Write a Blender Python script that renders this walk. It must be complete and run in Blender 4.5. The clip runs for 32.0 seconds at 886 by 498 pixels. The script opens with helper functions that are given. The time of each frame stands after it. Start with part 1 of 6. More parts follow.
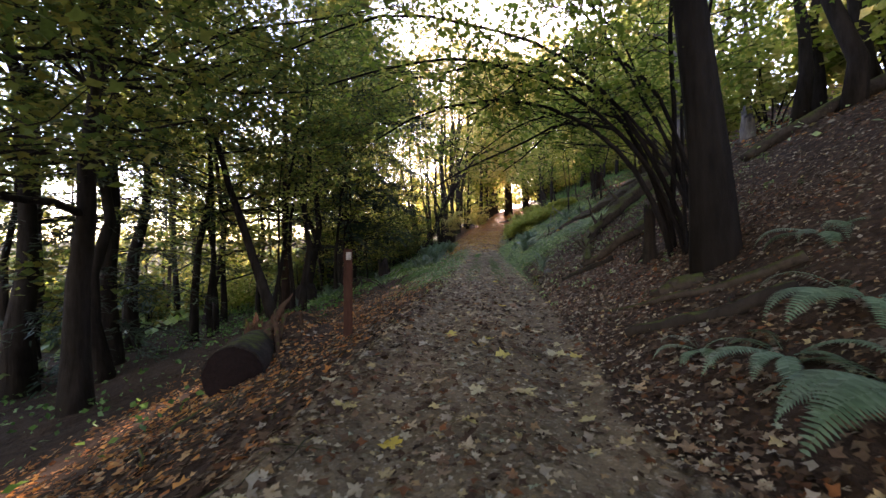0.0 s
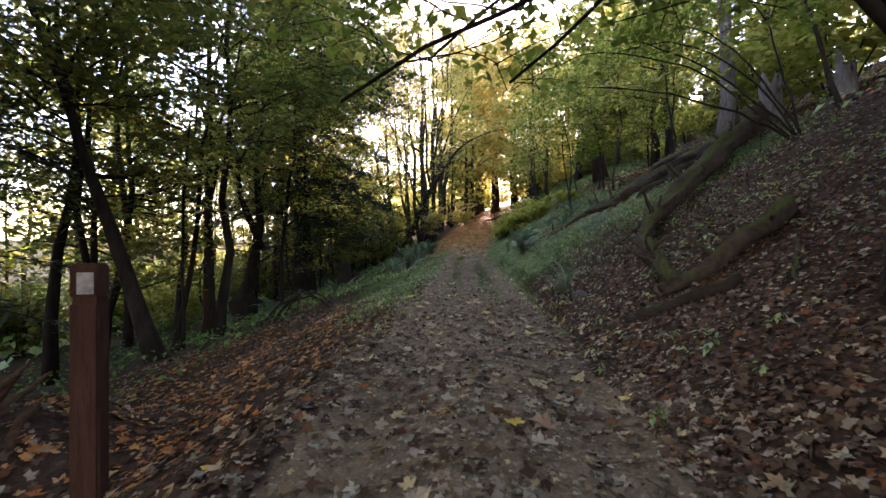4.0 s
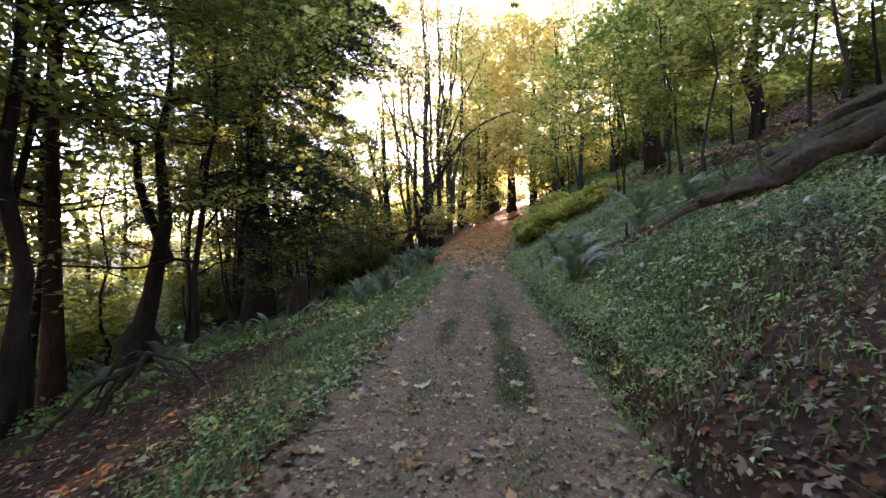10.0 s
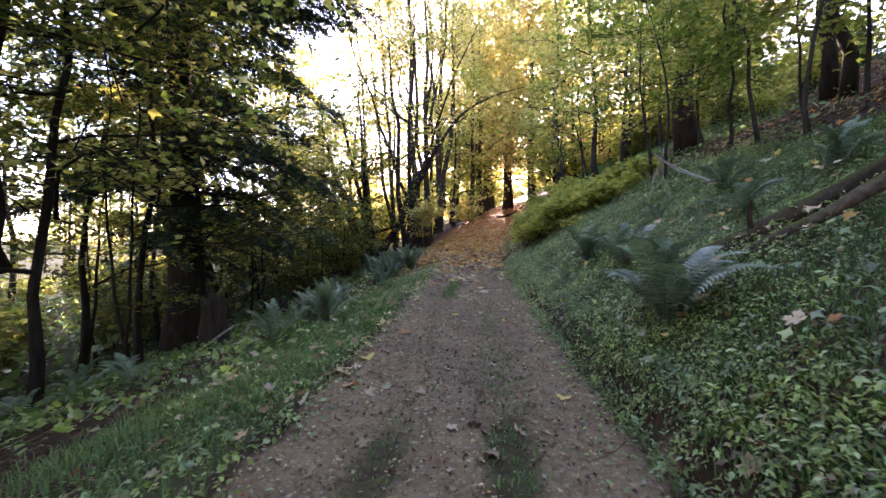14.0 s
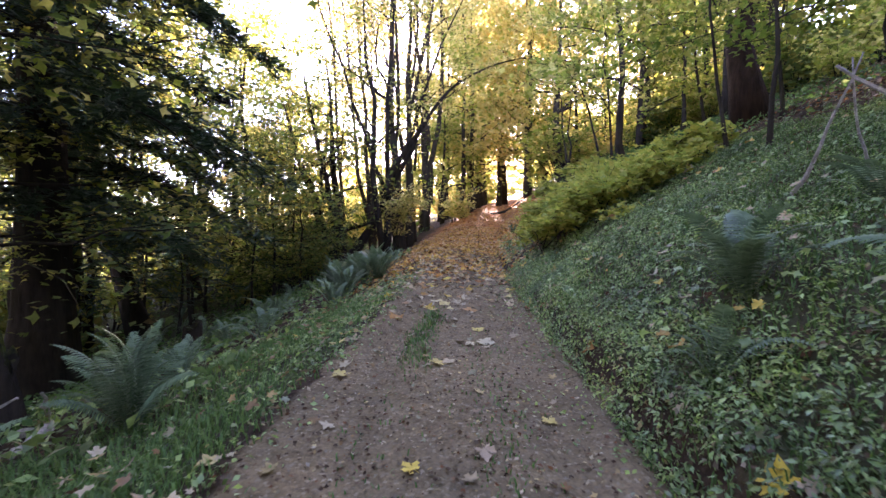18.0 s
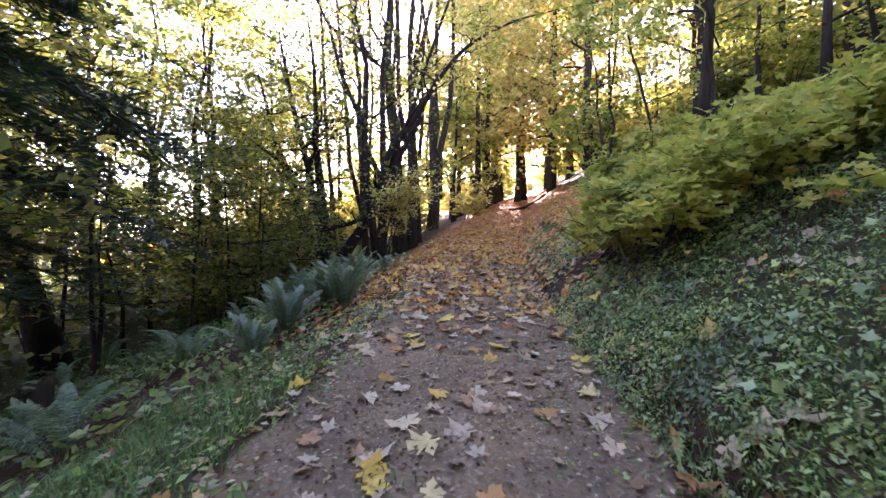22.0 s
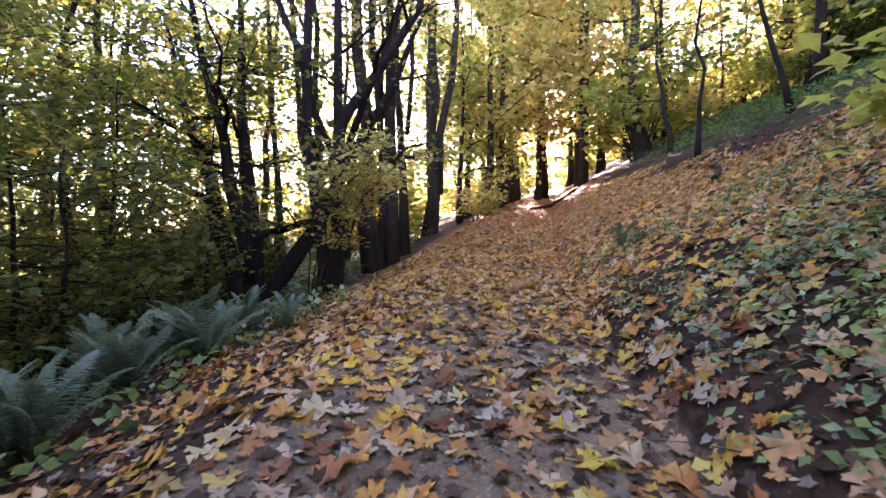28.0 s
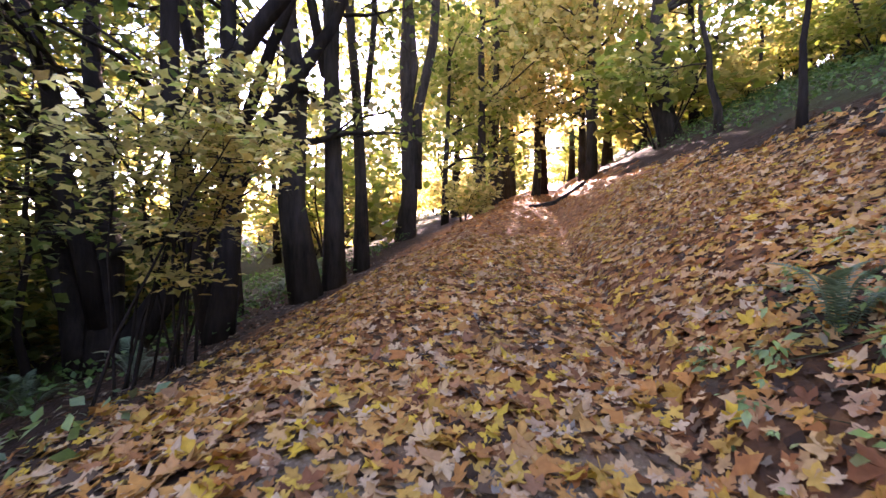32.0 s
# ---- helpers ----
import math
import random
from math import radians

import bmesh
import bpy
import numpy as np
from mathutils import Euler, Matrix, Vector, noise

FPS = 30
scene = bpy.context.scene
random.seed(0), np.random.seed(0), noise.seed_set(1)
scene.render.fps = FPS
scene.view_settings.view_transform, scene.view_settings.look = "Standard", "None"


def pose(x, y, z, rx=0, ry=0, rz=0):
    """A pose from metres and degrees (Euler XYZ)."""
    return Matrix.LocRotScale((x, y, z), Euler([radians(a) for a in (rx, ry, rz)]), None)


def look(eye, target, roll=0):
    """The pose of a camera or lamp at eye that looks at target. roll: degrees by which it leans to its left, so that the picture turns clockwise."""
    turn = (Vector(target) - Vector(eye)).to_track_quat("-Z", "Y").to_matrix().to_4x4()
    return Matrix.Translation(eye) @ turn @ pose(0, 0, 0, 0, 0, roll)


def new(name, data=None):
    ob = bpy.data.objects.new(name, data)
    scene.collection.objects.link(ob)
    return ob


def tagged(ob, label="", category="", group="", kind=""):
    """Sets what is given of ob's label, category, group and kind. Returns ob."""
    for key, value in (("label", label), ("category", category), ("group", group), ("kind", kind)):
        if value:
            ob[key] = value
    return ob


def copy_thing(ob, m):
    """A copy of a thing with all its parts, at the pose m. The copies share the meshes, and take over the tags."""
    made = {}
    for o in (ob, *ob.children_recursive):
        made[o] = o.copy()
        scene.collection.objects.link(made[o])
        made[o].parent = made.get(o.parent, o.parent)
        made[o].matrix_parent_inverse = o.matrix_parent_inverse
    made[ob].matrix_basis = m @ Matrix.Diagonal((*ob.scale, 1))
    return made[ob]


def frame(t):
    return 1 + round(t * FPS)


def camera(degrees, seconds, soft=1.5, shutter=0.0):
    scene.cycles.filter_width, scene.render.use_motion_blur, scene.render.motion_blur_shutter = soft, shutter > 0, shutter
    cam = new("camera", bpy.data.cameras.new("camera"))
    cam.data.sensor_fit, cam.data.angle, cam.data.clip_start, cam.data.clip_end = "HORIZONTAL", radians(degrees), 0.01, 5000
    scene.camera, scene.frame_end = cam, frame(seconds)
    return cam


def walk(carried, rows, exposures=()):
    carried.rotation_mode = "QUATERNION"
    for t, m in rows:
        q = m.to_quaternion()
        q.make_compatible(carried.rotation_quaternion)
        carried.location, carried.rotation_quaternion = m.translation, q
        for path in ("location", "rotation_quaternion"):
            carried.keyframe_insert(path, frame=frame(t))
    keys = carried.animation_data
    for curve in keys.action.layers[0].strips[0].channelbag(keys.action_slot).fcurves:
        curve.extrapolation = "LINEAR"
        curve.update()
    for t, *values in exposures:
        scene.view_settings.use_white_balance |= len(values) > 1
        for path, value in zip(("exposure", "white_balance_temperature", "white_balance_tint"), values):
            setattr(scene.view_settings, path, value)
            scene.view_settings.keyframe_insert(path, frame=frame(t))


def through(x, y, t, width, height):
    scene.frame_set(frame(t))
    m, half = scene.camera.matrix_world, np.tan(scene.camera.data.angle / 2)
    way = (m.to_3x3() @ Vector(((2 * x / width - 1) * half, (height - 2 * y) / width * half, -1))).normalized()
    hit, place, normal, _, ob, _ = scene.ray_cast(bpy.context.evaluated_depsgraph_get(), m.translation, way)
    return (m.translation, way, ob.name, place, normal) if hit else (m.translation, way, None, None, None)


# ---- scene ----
cam = camera(92.0, 32.0, shutter=0.25)
PATH = [
    (0.0, 0.000, -0.001, 1.202, 0.00, 0.00, 0.00),
    (0.5, 0.080, 0.557, 1.224, -0.30, 0.06, -0.11),
    (1.0, 0.131, 1.129, 1.237, -0.60, 0.02, -0.18),
    (1.5, 0.163, 1.693, 1.242, -0.90, 0.00, -0.23),
    (2.0, 0.202, 2.257, 1.241, -1.21, 0.00, -0.28),
    (2.5, 0.256, 2.820, 1.254, -1.51, -0.02, -0.33),
    (3.0, 0.315, 3.382, 1.277, -1.75, -0.07, -0.35),
    (3.5, 0.400, 3.962, 1.286, -1.83, -0.10, -0.23),
    (5.5, 0.628, 6.031, 1.399, -2.10, 0.10, 0.09),
    (6.0, 0.702, 6.535, 1.456, -2.02, 0.11, 0.02),
    (6.5, 0.762, 7.062, 1.488, -1.90, 0.08, -0.00),
    (7.0, 0.816, 7.592, 1.523, -1.69, 0.02, -0.03),
    (7.5, 0.877, 8.115, 1.549, -1.38, -0.00, -0.05),
    (8.0, 0.938, 8.631, 1.562, -1.02, -0.00, -0.05),
    (8.5, 0.992, 9.162, 1.582, -0.69, -0.03, -0.07),
    (9.0, 1.054, 9.700, 1.610, -0.41, -0.06, -0.12),
    (9.5, 1.115, 10.224, 1.631, -0.21, -0.03, -0.18),
    (10.0, 1.170, 10.740, 1.644, -0.07, 0.02, -0.23),
    (10.5, 1.223, 11.256, 1.657, 0.09, 0.08, -0.23),
    (11.0, 1.277, 11.773, 1.671, 0.22, 0.11, -0.18),
    (11.5, 1.331, 12.283, 1.685, 0.25, 0.08, -0.15),
    (12.0, 1.393, 12.787, 1.692, 0.14, 0.02, -0.12),
    (12.5, 1.462, 13.290, 1.691, -0.06, -0.03, -0.13),
    (13.0, 1.524, 13.779, 1.690, -0.32, -0.05, -0.15),
    (13.5, 1.572, 14.254, 1.690, -0.55, -0.05, -0.13),
    (14.0, 1.611, 14.730, 1.695, -0.76, -0.07, -0.10),
    (14.5, 1.657, 15.203, 1.715, -0.92, -0.10, -0.10),
    (16.5, 1.847, 17.401, 1.719, -2.11, -0.01, -0.59),
    (17.0, 1.873, 17.936, 1.745, -2.17, -0.11, -0.52),
    (17.5, 1.908, 18.465, 1.773, -2.11, -0.18, -0.44),
    (18.0, 1.957, 19.003, 1.801, -2.04, -0.20, -0.37),
    (18.5, 2.012, 19.547, 1.821, -1.91, -0.22, -0.37),
    (19.0, 2.060, 20.091, 1.834, -1.63, -0.30, -0.40),
    (19.5, 2.100, 20.635, 1.847, -1.35, -0.38, -0.40),
    (20.0, 2.141, 21.179, 1.860, -1.15, -0.40, -0.40),
    (20.5, 2.189, 21.723, 1.880, -0.93, -0.40, -0.40),
    (21.0, 2.244, 22.267, 1.907, -0.68, -0.43, -0.43),
    (21.5, 2.285, 22.811, 1.941, -0.40, -0.45, -0.46),
    (22.0, 2.319, 23.348, 1.983, -0.12, -0.42, -0.43),
    (22.5, 2.352, 23.878, 2.024, 0.10, -0.42, -0.38),
    (23.0, 2.377, 24.408, 2.066, 0.36, -0.47, -0.32),
    (23.5, 2.411, 24.931, 2.100, 0.61, -0.50, -0.30),
    (24.0, 2.457, 25.447, 2.120, 0.73, -0.50, -0.30),
    (24.5, 2.519, 25.963, 2.132, 0.82, -0.50, -0.30),
    (25.0, 2.588, 26.484, 2.151, 1.00, -0.52, -0.30),
    (25.5, 2.664, 27.023, 2.180, 1.30, -0.60, -0.30),
    (28.0, 2.946, 29.672, 2.360, 1.74, -0.14, -0.39),
    (28.5, 2.991, 30.207, 2.423, 1.76, -0.11, -0.35),
    (29.0, 3.047, 30.733, 2.481, 1.77, -0.14, -0.35),
    (29.5, 3.111, 31.251, 2.535, 1.75, -0.22, -0.37),
    (30.0, 3.178, 31.762, 2.587, 1.70, -0.33, -0.40),
    (30.5, 3.247, 32.267, 2.640, 1.60, -0.45, -0.43),
    (31.0, 3.312, 32.768, 2.694, 1.45, -0.56, -0.45),
    (31.5, 3.372, 33.264, 2.752, 1.24, -0.65, -0.45),
    (32.0, 3.422, 33.758, 2.815, 0.95, -0.69, -0.42),
]
EXPOSURE = [(0, 3.32, 7350, 36), (3, 3.28, 7350, 36), (6, 3.48, 7300, 36), (9, 3.65, 7150, 39), (13, 3.75, 6950, 42), (19, 4.05, 6800, 46), (25, 4.1, 6600, 51), (32, 4.08, 6800, 50)]
walk(cam, [(t, pose(x, y, z, 90 + pitch, roll, yaw)) for t, x, y, z, yaw, pitch, roll in PATH], EXPOSURE)

# ---- light: a clear sky and a low sun ahead along the track ----
SUN_TURN, SUN_HIGH = 8.25, 21.0      # degrees right of north, degrees above the horizon
world = bpy.data.worlds.new("sky")
scene.world = world
world.use_nodes = True
wn = world.node_tree
sky = wn.nodes.new("ShaderNodeTexSky")
sky.sky_type = "NISHITA"
sky.sun_disc = False
sky.sun_elevation = radians(SUN_HIGH)
sky.sun_rotation = radians(SUN_TURN)
sky.air_density, sky.dust_density, sky.ozone_density = 1.0, 0.3, 1.0
wn.links.new(sky.outputs[0], wn.nodes["Background"].inputs[0])
wn.nodes["Background"].inputs[1].default_value = 0.15
sun = new("sun", bpy.data.lights.new("sun", "SUN"))
sun.data.energy, sun.data.angle, sun.data.color = 4.4, radians(0.6), (1.0, 0.88, 0.72)
sd = Vector((math.sin(radians(SUN_TURN)) * math.cos(radians(SUN_HIGH)), math.cos(radians(SUN_TURN)) * math.cos(radians(SUN_HIGH)), math.sin(radians(SUN_HIGH))))
sun.matrix_world = look(sd * 60, (0, 0, 0))


# ---- materials ----
def material(name, rough=0.8):
    m = bpy.data.materials.new(name)
    m.use_nodes = True
    b = m.node_tree.nodes["Principled BSDF"]
    b.inputs["Roughness"].default_value = rough
    b.inputs["Specular IOR Level"].default_value = 0.3
    return m, m.node_tree, b


def node(nt, kind, **values):
    n = nt.nodes.new(kind)
    for k, v in values.items():
        n.inputs[k.replace("_", " ")].default_value = v
    return n


def ramp(nt, fac, *stops):
    r = nt.nodes.new("ShaderNodeValToRGB")
    e = r.color_ramp.elements
    while len(e) < len(stops):
        e.new(0.5)
    for k, (p, c) in enumerate(stops):
        e[k].position, e[k].color = p, (*c, 1)
    nt.links.new(fac, r.inputs[0])
    return r.outputs[0]


def noise_tex(nt, scale, detail=4.0, rough=0.6, stretch=None):
    tc = nt.nodes.new("ShaderNodeTexCoord")
    n = node(nt, "ShaderNodeTexNoise", Scale=scale, Detail=detail, Roughness=rough)
    if stretch:
        mp = nt.nodes.new("ShaderNodeMapping")
        mp.inputs["Scale"].default_value = stretch
        nt.links.new(tc.outputs["Object"], mp.inputs[0])
        nt.links.new(mp.outputs[0], n.inputs[0])
    else:
        nt.links.new(tc.outputs["Object"], n.inputs[0])
    return n.outputs["Fac"]


def mix(nt, fac, a, b, how="MIX"):
    m = nt.nodes.new("ShaderNodeMix")
    m.data_type, m.blend_type = "RGBA", how
    for s, v in ((m.inputs[0], fac), (m.inputs[6], a), (m.inputs[7], b)):
        if isinstance(v, (int, float)):
            s.default_value = v
        elif isinstance(v, tuple):
            s.default_value = (*v, 1)
        else:
            nt.links.new(v, s)
    return m.outputs[2]


def bump(nt, bsdf, height, strength=0.5, distance=0.02):
    b = node(nt, "ShaderNodeBump", Strength=strength, Distance=distance)
    nt.links.new(height, b.inputs["Height"])
    nt.links.new(b.outputs[0], bsdf.inputs["Normal"])


def mat_bark(name, dark, light, moss=0.0, mossy=(0.07, 0.085, 0.02), fine=1.0, grain=(1, 1, 0.16)):
    m, nt, b = material(name, 0.95)
    b.inputs["Specular IOR Level"].default_value = 0.08
    f = noise_tex(nt, 9 * fine, 6, 0.65, grain)
    g = noise_tex(nt, 1.3, 3)
    c = ramp(nt, f, (0.32, dark), (0.68, light))
    c = mix(nt, 0.35, c, ramp(nt, g, (0.35, dark), (0.65, light)))
    if moss:
        geo = nt.nodes.new("ShaderNodeNewGeometry")
        sep = nt.nodes.new("ShaderNodeSeparateXYZ")
        nt.links.new(geo.outputs["Normal"], sep.inputs[0])
        ma = node(nt, "ShaderNodeMath")
        ma.operation = "MULTIPLY_ADD"
        nt.links.new(sep.outputs[2], ma.inputs[0])
        ma.inputs[1].default_value, ma.inputs[2].default_value = 0.45, moss - 0.55
        ad = node(nt, "ShaderNodeMath")
        ad.operation = "ADD"
        nt.links.new(ma.outputs[0], ad.inputs[0])
        nt.links.new(noise_tex(nt, 4.0, 5), ad.inputs[1])
        k = ramp(nt, ad.outputs[0], (0.42, (0, 0, 0)), (0.62, (1, 1, 1)))
        c = mix(nt, k, c, ramp(nt, noise_tex(nt, 30, 3), (0.3, tuple(v * 0.5 for v in mossy)), (0.7, mossy)))
    nt.links.new(c, b.inputs["Base Color"])
    bump(nt, b, f, 1.0, 0.04)
    return m


def mat_leaf(name, stops, through=0.5, rough=0.55, spots=0.25, single=False, shine=0.3, mottle=False):
    """Leaves that let light through; each leaf has its own colour out of the stops."""
    m, nt, b = material(name, rough)
    b.inputs["Specular IOR Level"].default_value = shine
    own = nt.nodes.new("ShaderNodeObjectInfo").outputs["Random"] if single else nt.nodes.new("ShaderNodeNewGeometry").outputs["Random Per Island"]
    c = ramp(nt, own, *stops)
    blot = ramp(nt, noise_tex(nt, 22, 3), (0.35, (1 - spots,) * 3), (0.65, (1.0, 1.0, 1.0)))
    c = mix(nt, 1.0, c, blot, "MULTIPLY")
    big = ramp(nt, noise_tex(nt, 0.5, 2), (0.3, (0.75, 0.78, 0.8)), (0.7, (1.12, 1.05, 0.95)))
    c = mix(nt, 1.0, c, big, "MULTIPLY")
    if mottle:      # stands of darker, greyer and yellower plants
        c = mix(nt, 1.0, c, ramp(nt, noise_tex(nt, 1.7, 3), (0.36, (0.5, 0.56, 0.6)), (0.5, (1.0, 1.05, 1.05)), (0.66, (1.25, 1.18, 0.9))), "MULTIPLY")
    nt.links.new(c, b.inputs["Base Color"])
    if through:
        tr = nt.nodes.new("ShaderNodeBsdfTranslucent")
        nt.links.new(mix(nt, 1.0, c, (1.18, 1.15, 0.88), "MULTIPLY"), tr.inputs[0])
        ms = node(nt, "ShaderNodeMixShader")
        ms.inputs[0].default_value = through
        nt.links.new(b.outputs[0], ms.inputs[1])
        nt.links.new(tr.outputs[0], ms.inputs[2])
        nt.links.new(ms.outputs[0], nt.nodes["Material Output"].inputs[0])
    return m


def spread(*colours):
    n = len(colours)
    return [(k / max(n - 1, 1), c) for k, c in enumerate(colours)]


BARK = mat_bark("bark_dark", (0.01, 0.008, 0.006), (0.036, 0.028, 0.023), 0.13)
# dark bark once more, with the canopy's shade put into its colour
BARK_SHADED = mat_bark("bark_near_black", (0.006, 0.005, 0.0045), (0.021, 0.0175, 0.0155), 0.05)
BARK_RED = mat_bark("bark_red", (0.014, 0.008, 0.006), (0.055, 0.032, 0.022))
BARK_GREY = mat_bark("bark_grey", (0.015, 0.012, 0.009), (0.06, 0.048, 0.037), 0.12)
BARK_MOSS = mat_bark("bark_mossy", (0.018, 0.013, 0.01), (0.07, 0.052, 0.038), 0.26, (0.06, 0.068, 0.018), fine=1.3, grain=(1, 1, 0.7))
LOG_GREY = mat_bark("weathered_log", (0.022, 0.018, 0.015), (0.115, 0.092, 0.072), 0.3, fine=1.6, grain=(1, 1, 1))
DEADWOOD = mat_bark("bleached_deadwood", (0.13, 0.115, 0.1), (0.42, 0.38, 0.34), 0, fine=2, grain=(1, 1, 1))
BLEACHED = mat_bark("greyed_snag", (0.07, 0.06, 0.05), (0.22, 0.19, 0.165), 0.1, fine=2)
ROTTEN = mat_bark("rotten_wood", (0.028, 0.015, 0.009), (0.1, 0.052, 0.03), 0.1, fine=1.6, grain=(1, 1, 1))
POST = mat_bark("stained_post", (0.03, 0.013, 0.009), (0.07, 0.031, 0.02), 0, fine=2)
CUT = mat_bark("sawn_end", (0.007, 0.0045, 0.004), (0.018, 0.01, 0.009), 0, fine=2, grain=(1, 1, 1))
G1, G2, G3 = (0.1, 0.17, 0.034), (0.17, 0.25, 0.046), (0.26, 0.32, 0.06)
Y1, Y2, Y3 = (0.42, 0.4, 0.13), (0.62, 0.53, 0.23), (0.72, 0.6, 0.3)
LEAF_GREEN = mat_leaf("green_leaves", spread(G1, G2, G1, G3, Y1), 0.72)
LEAF_MIX = mat_leaf("turning_leaves", spread(G2, G3, Y1, G2, Y2, G3), 0.75)
LEAF_GOLD = mat_leaf("golden_leaves", spread(Y1, Y2, G3, Y3, Y2, (0.5, 0.34, 0.1)), 0.82)
LEAF_DARK = mat_leaf("deep_green_leaves", spread((0.06, 0.105, 0.028), (0.095, 0.15, 0.038), (0.14, 0.18, 0.045), (0.25, 0.22, 0.05), (0.08, 0.13, 0.035)), 0.6)
NEEDLES = mat_leaf("conifer_needles", spread((0.018, 0.042, 0.025), (0.03, 0.064, 0.035), (0.045, 0.085, 0.046)), 0.2)
BUSH_LEAF = mat_leaf("lime_maple_leaves", spread((0.25, 0.33, 0.075), (0.36, 0.42, 0.09), (0.46, 0.46, 0.115), (0.21, 0.3, 0.065), (0.5, 0.45, 0.12), (0.38, 0.44, 0.115)), 0.55, shine=0.15)
FERN = mat_leaf("fern_green", spread((0.055, 0.105, 0.052), (0.1, 0.17, 0.095), (0.16, 0.24, 0.15), (0.075, 0.135, 0.07)), 0.3, 0.4, shine=0.28)
COVER = mat_leaf("ground_cover_leaves", spread((0.065, 0.12, 0.038), (0.18, 0.29, 0.105), (0.3, 0.43, 0.18), (0.09, 0.17, 0.05), (0.33, 0.45, 0.21), (0.21, 0.34, 0.075), (0.12, 0.19, 0.065), (0.25, 0.2, 0.12)), 0.42, 0.33, shine=0.45, mottle=True)
GRASS = mat_leaf("grass_blades", spread((0.042, 0.11, 0.028), (0.078, 0.175, 0.045), (0.125, 0.225, 0.065)), 0.4)
LITTER_BROWN = mat_leaf("brown_fallen_leaves", spread((0.03, 0.018, 0.012), (0.07, 0.04, 0.024), (0.14, 0.09, 0.055), (0.04, 0.024, 0.015), (0.3, 0.26, 0.2), (0.05, 0.03, 0.018), (0.18, 0.068, 0.026), (0.04, 0.024, 0.015), (0.085, 0.05, 0.03), (0.12, 0.085, 0.055), (0.055, 0.028, 0.015)), 0.1, 0.7, shine=0.08)
LITTER_PALE = mat_leaf("pale_fallen_leaves", spread((0.28, 0.22, 0.14), (0.42, 0.36, 0.26), (0.2, 0.12, 0.065), (0.44, 0.35, 0.17), (0.17, 0.09, 0.045), (0.34, 0.28, 0.2), (0.14, 0.075, 0.04), (0.26, 0.29, 0.2)), 0.1, 0.6, shine=0.08)
LITTER_MIXED = mat_leaf("tan_and_yellow_fallen_leaves", spread((0.34, 0.26, 0.16), (0.48, 0.41, 0.28), (0.25, 0.14, 0.07), (0.56, 0.43, 0.1), (0.3, 0.14, 0.06), (0.46, 0.38, 0.26), (0.38, 0.3, 0.2)), 0.1, 0.6, shine=0.08)
LITTER_GOLD = mat_leaf("golden_fallen_leaves", spread((0.47, 0.18, 0.05), (0.56, 0.29, 0.075), (0.58, 0.41, 0.23), (0.37, 0.14, 0.05), (0.7, 0.47, 0.055), (0.25, 0.09, 0.035), (0.62, 0.46, 0.29), (0.51, 0.23, 0.065), (0.17, 0.068, 0.036), (0.64, 0.4, 0.08), (0.46, 0.22, 0.085), (0.52, 0.31, 0.14)), 0.2, 0.6, shine=0.08)
LEAF_SINGLE = mat_leaf("large_fallen_leaves", spread((0.36, 0.3, 0.19), (0.6, 0.47, 0.1), (0.5, 0.43, 0.3), (0.42, 0.2, 0.06), (0.46, 0.4, 0.28), (0.58, 0.42, 0.06), (0.3, 0.15, 0.08), (0.5, 0.44, 0.33)), 0.12, 0.6, single=True, shine=0.1)
LITTER_RUST = mat_leaf("rust_fallen_leaves", spread((0.32, 0.11, 0.035), (0.46, 0.19, 0.055), (0.54, 0.27, 0.08), (0.22, 0.08, 0.03), (0.5, 0.32, 0.16), (0.4, 0.15, 0.045)), 0.2, 0.65, shine=0.08)


def mat_stone():
    m, nt, b = material("field_stone", 0.85)
    f = noise_tex(nt, 14, 6)
    nt.links.new(ramp(nt, f, (0.3, (0.06, 0.055, 0.05)), (0.7, (0.17, 0.16, 0.145))), b.inputs["Base Color"])
    bump(nt, b, f, 1.0, 0.05)
    return m


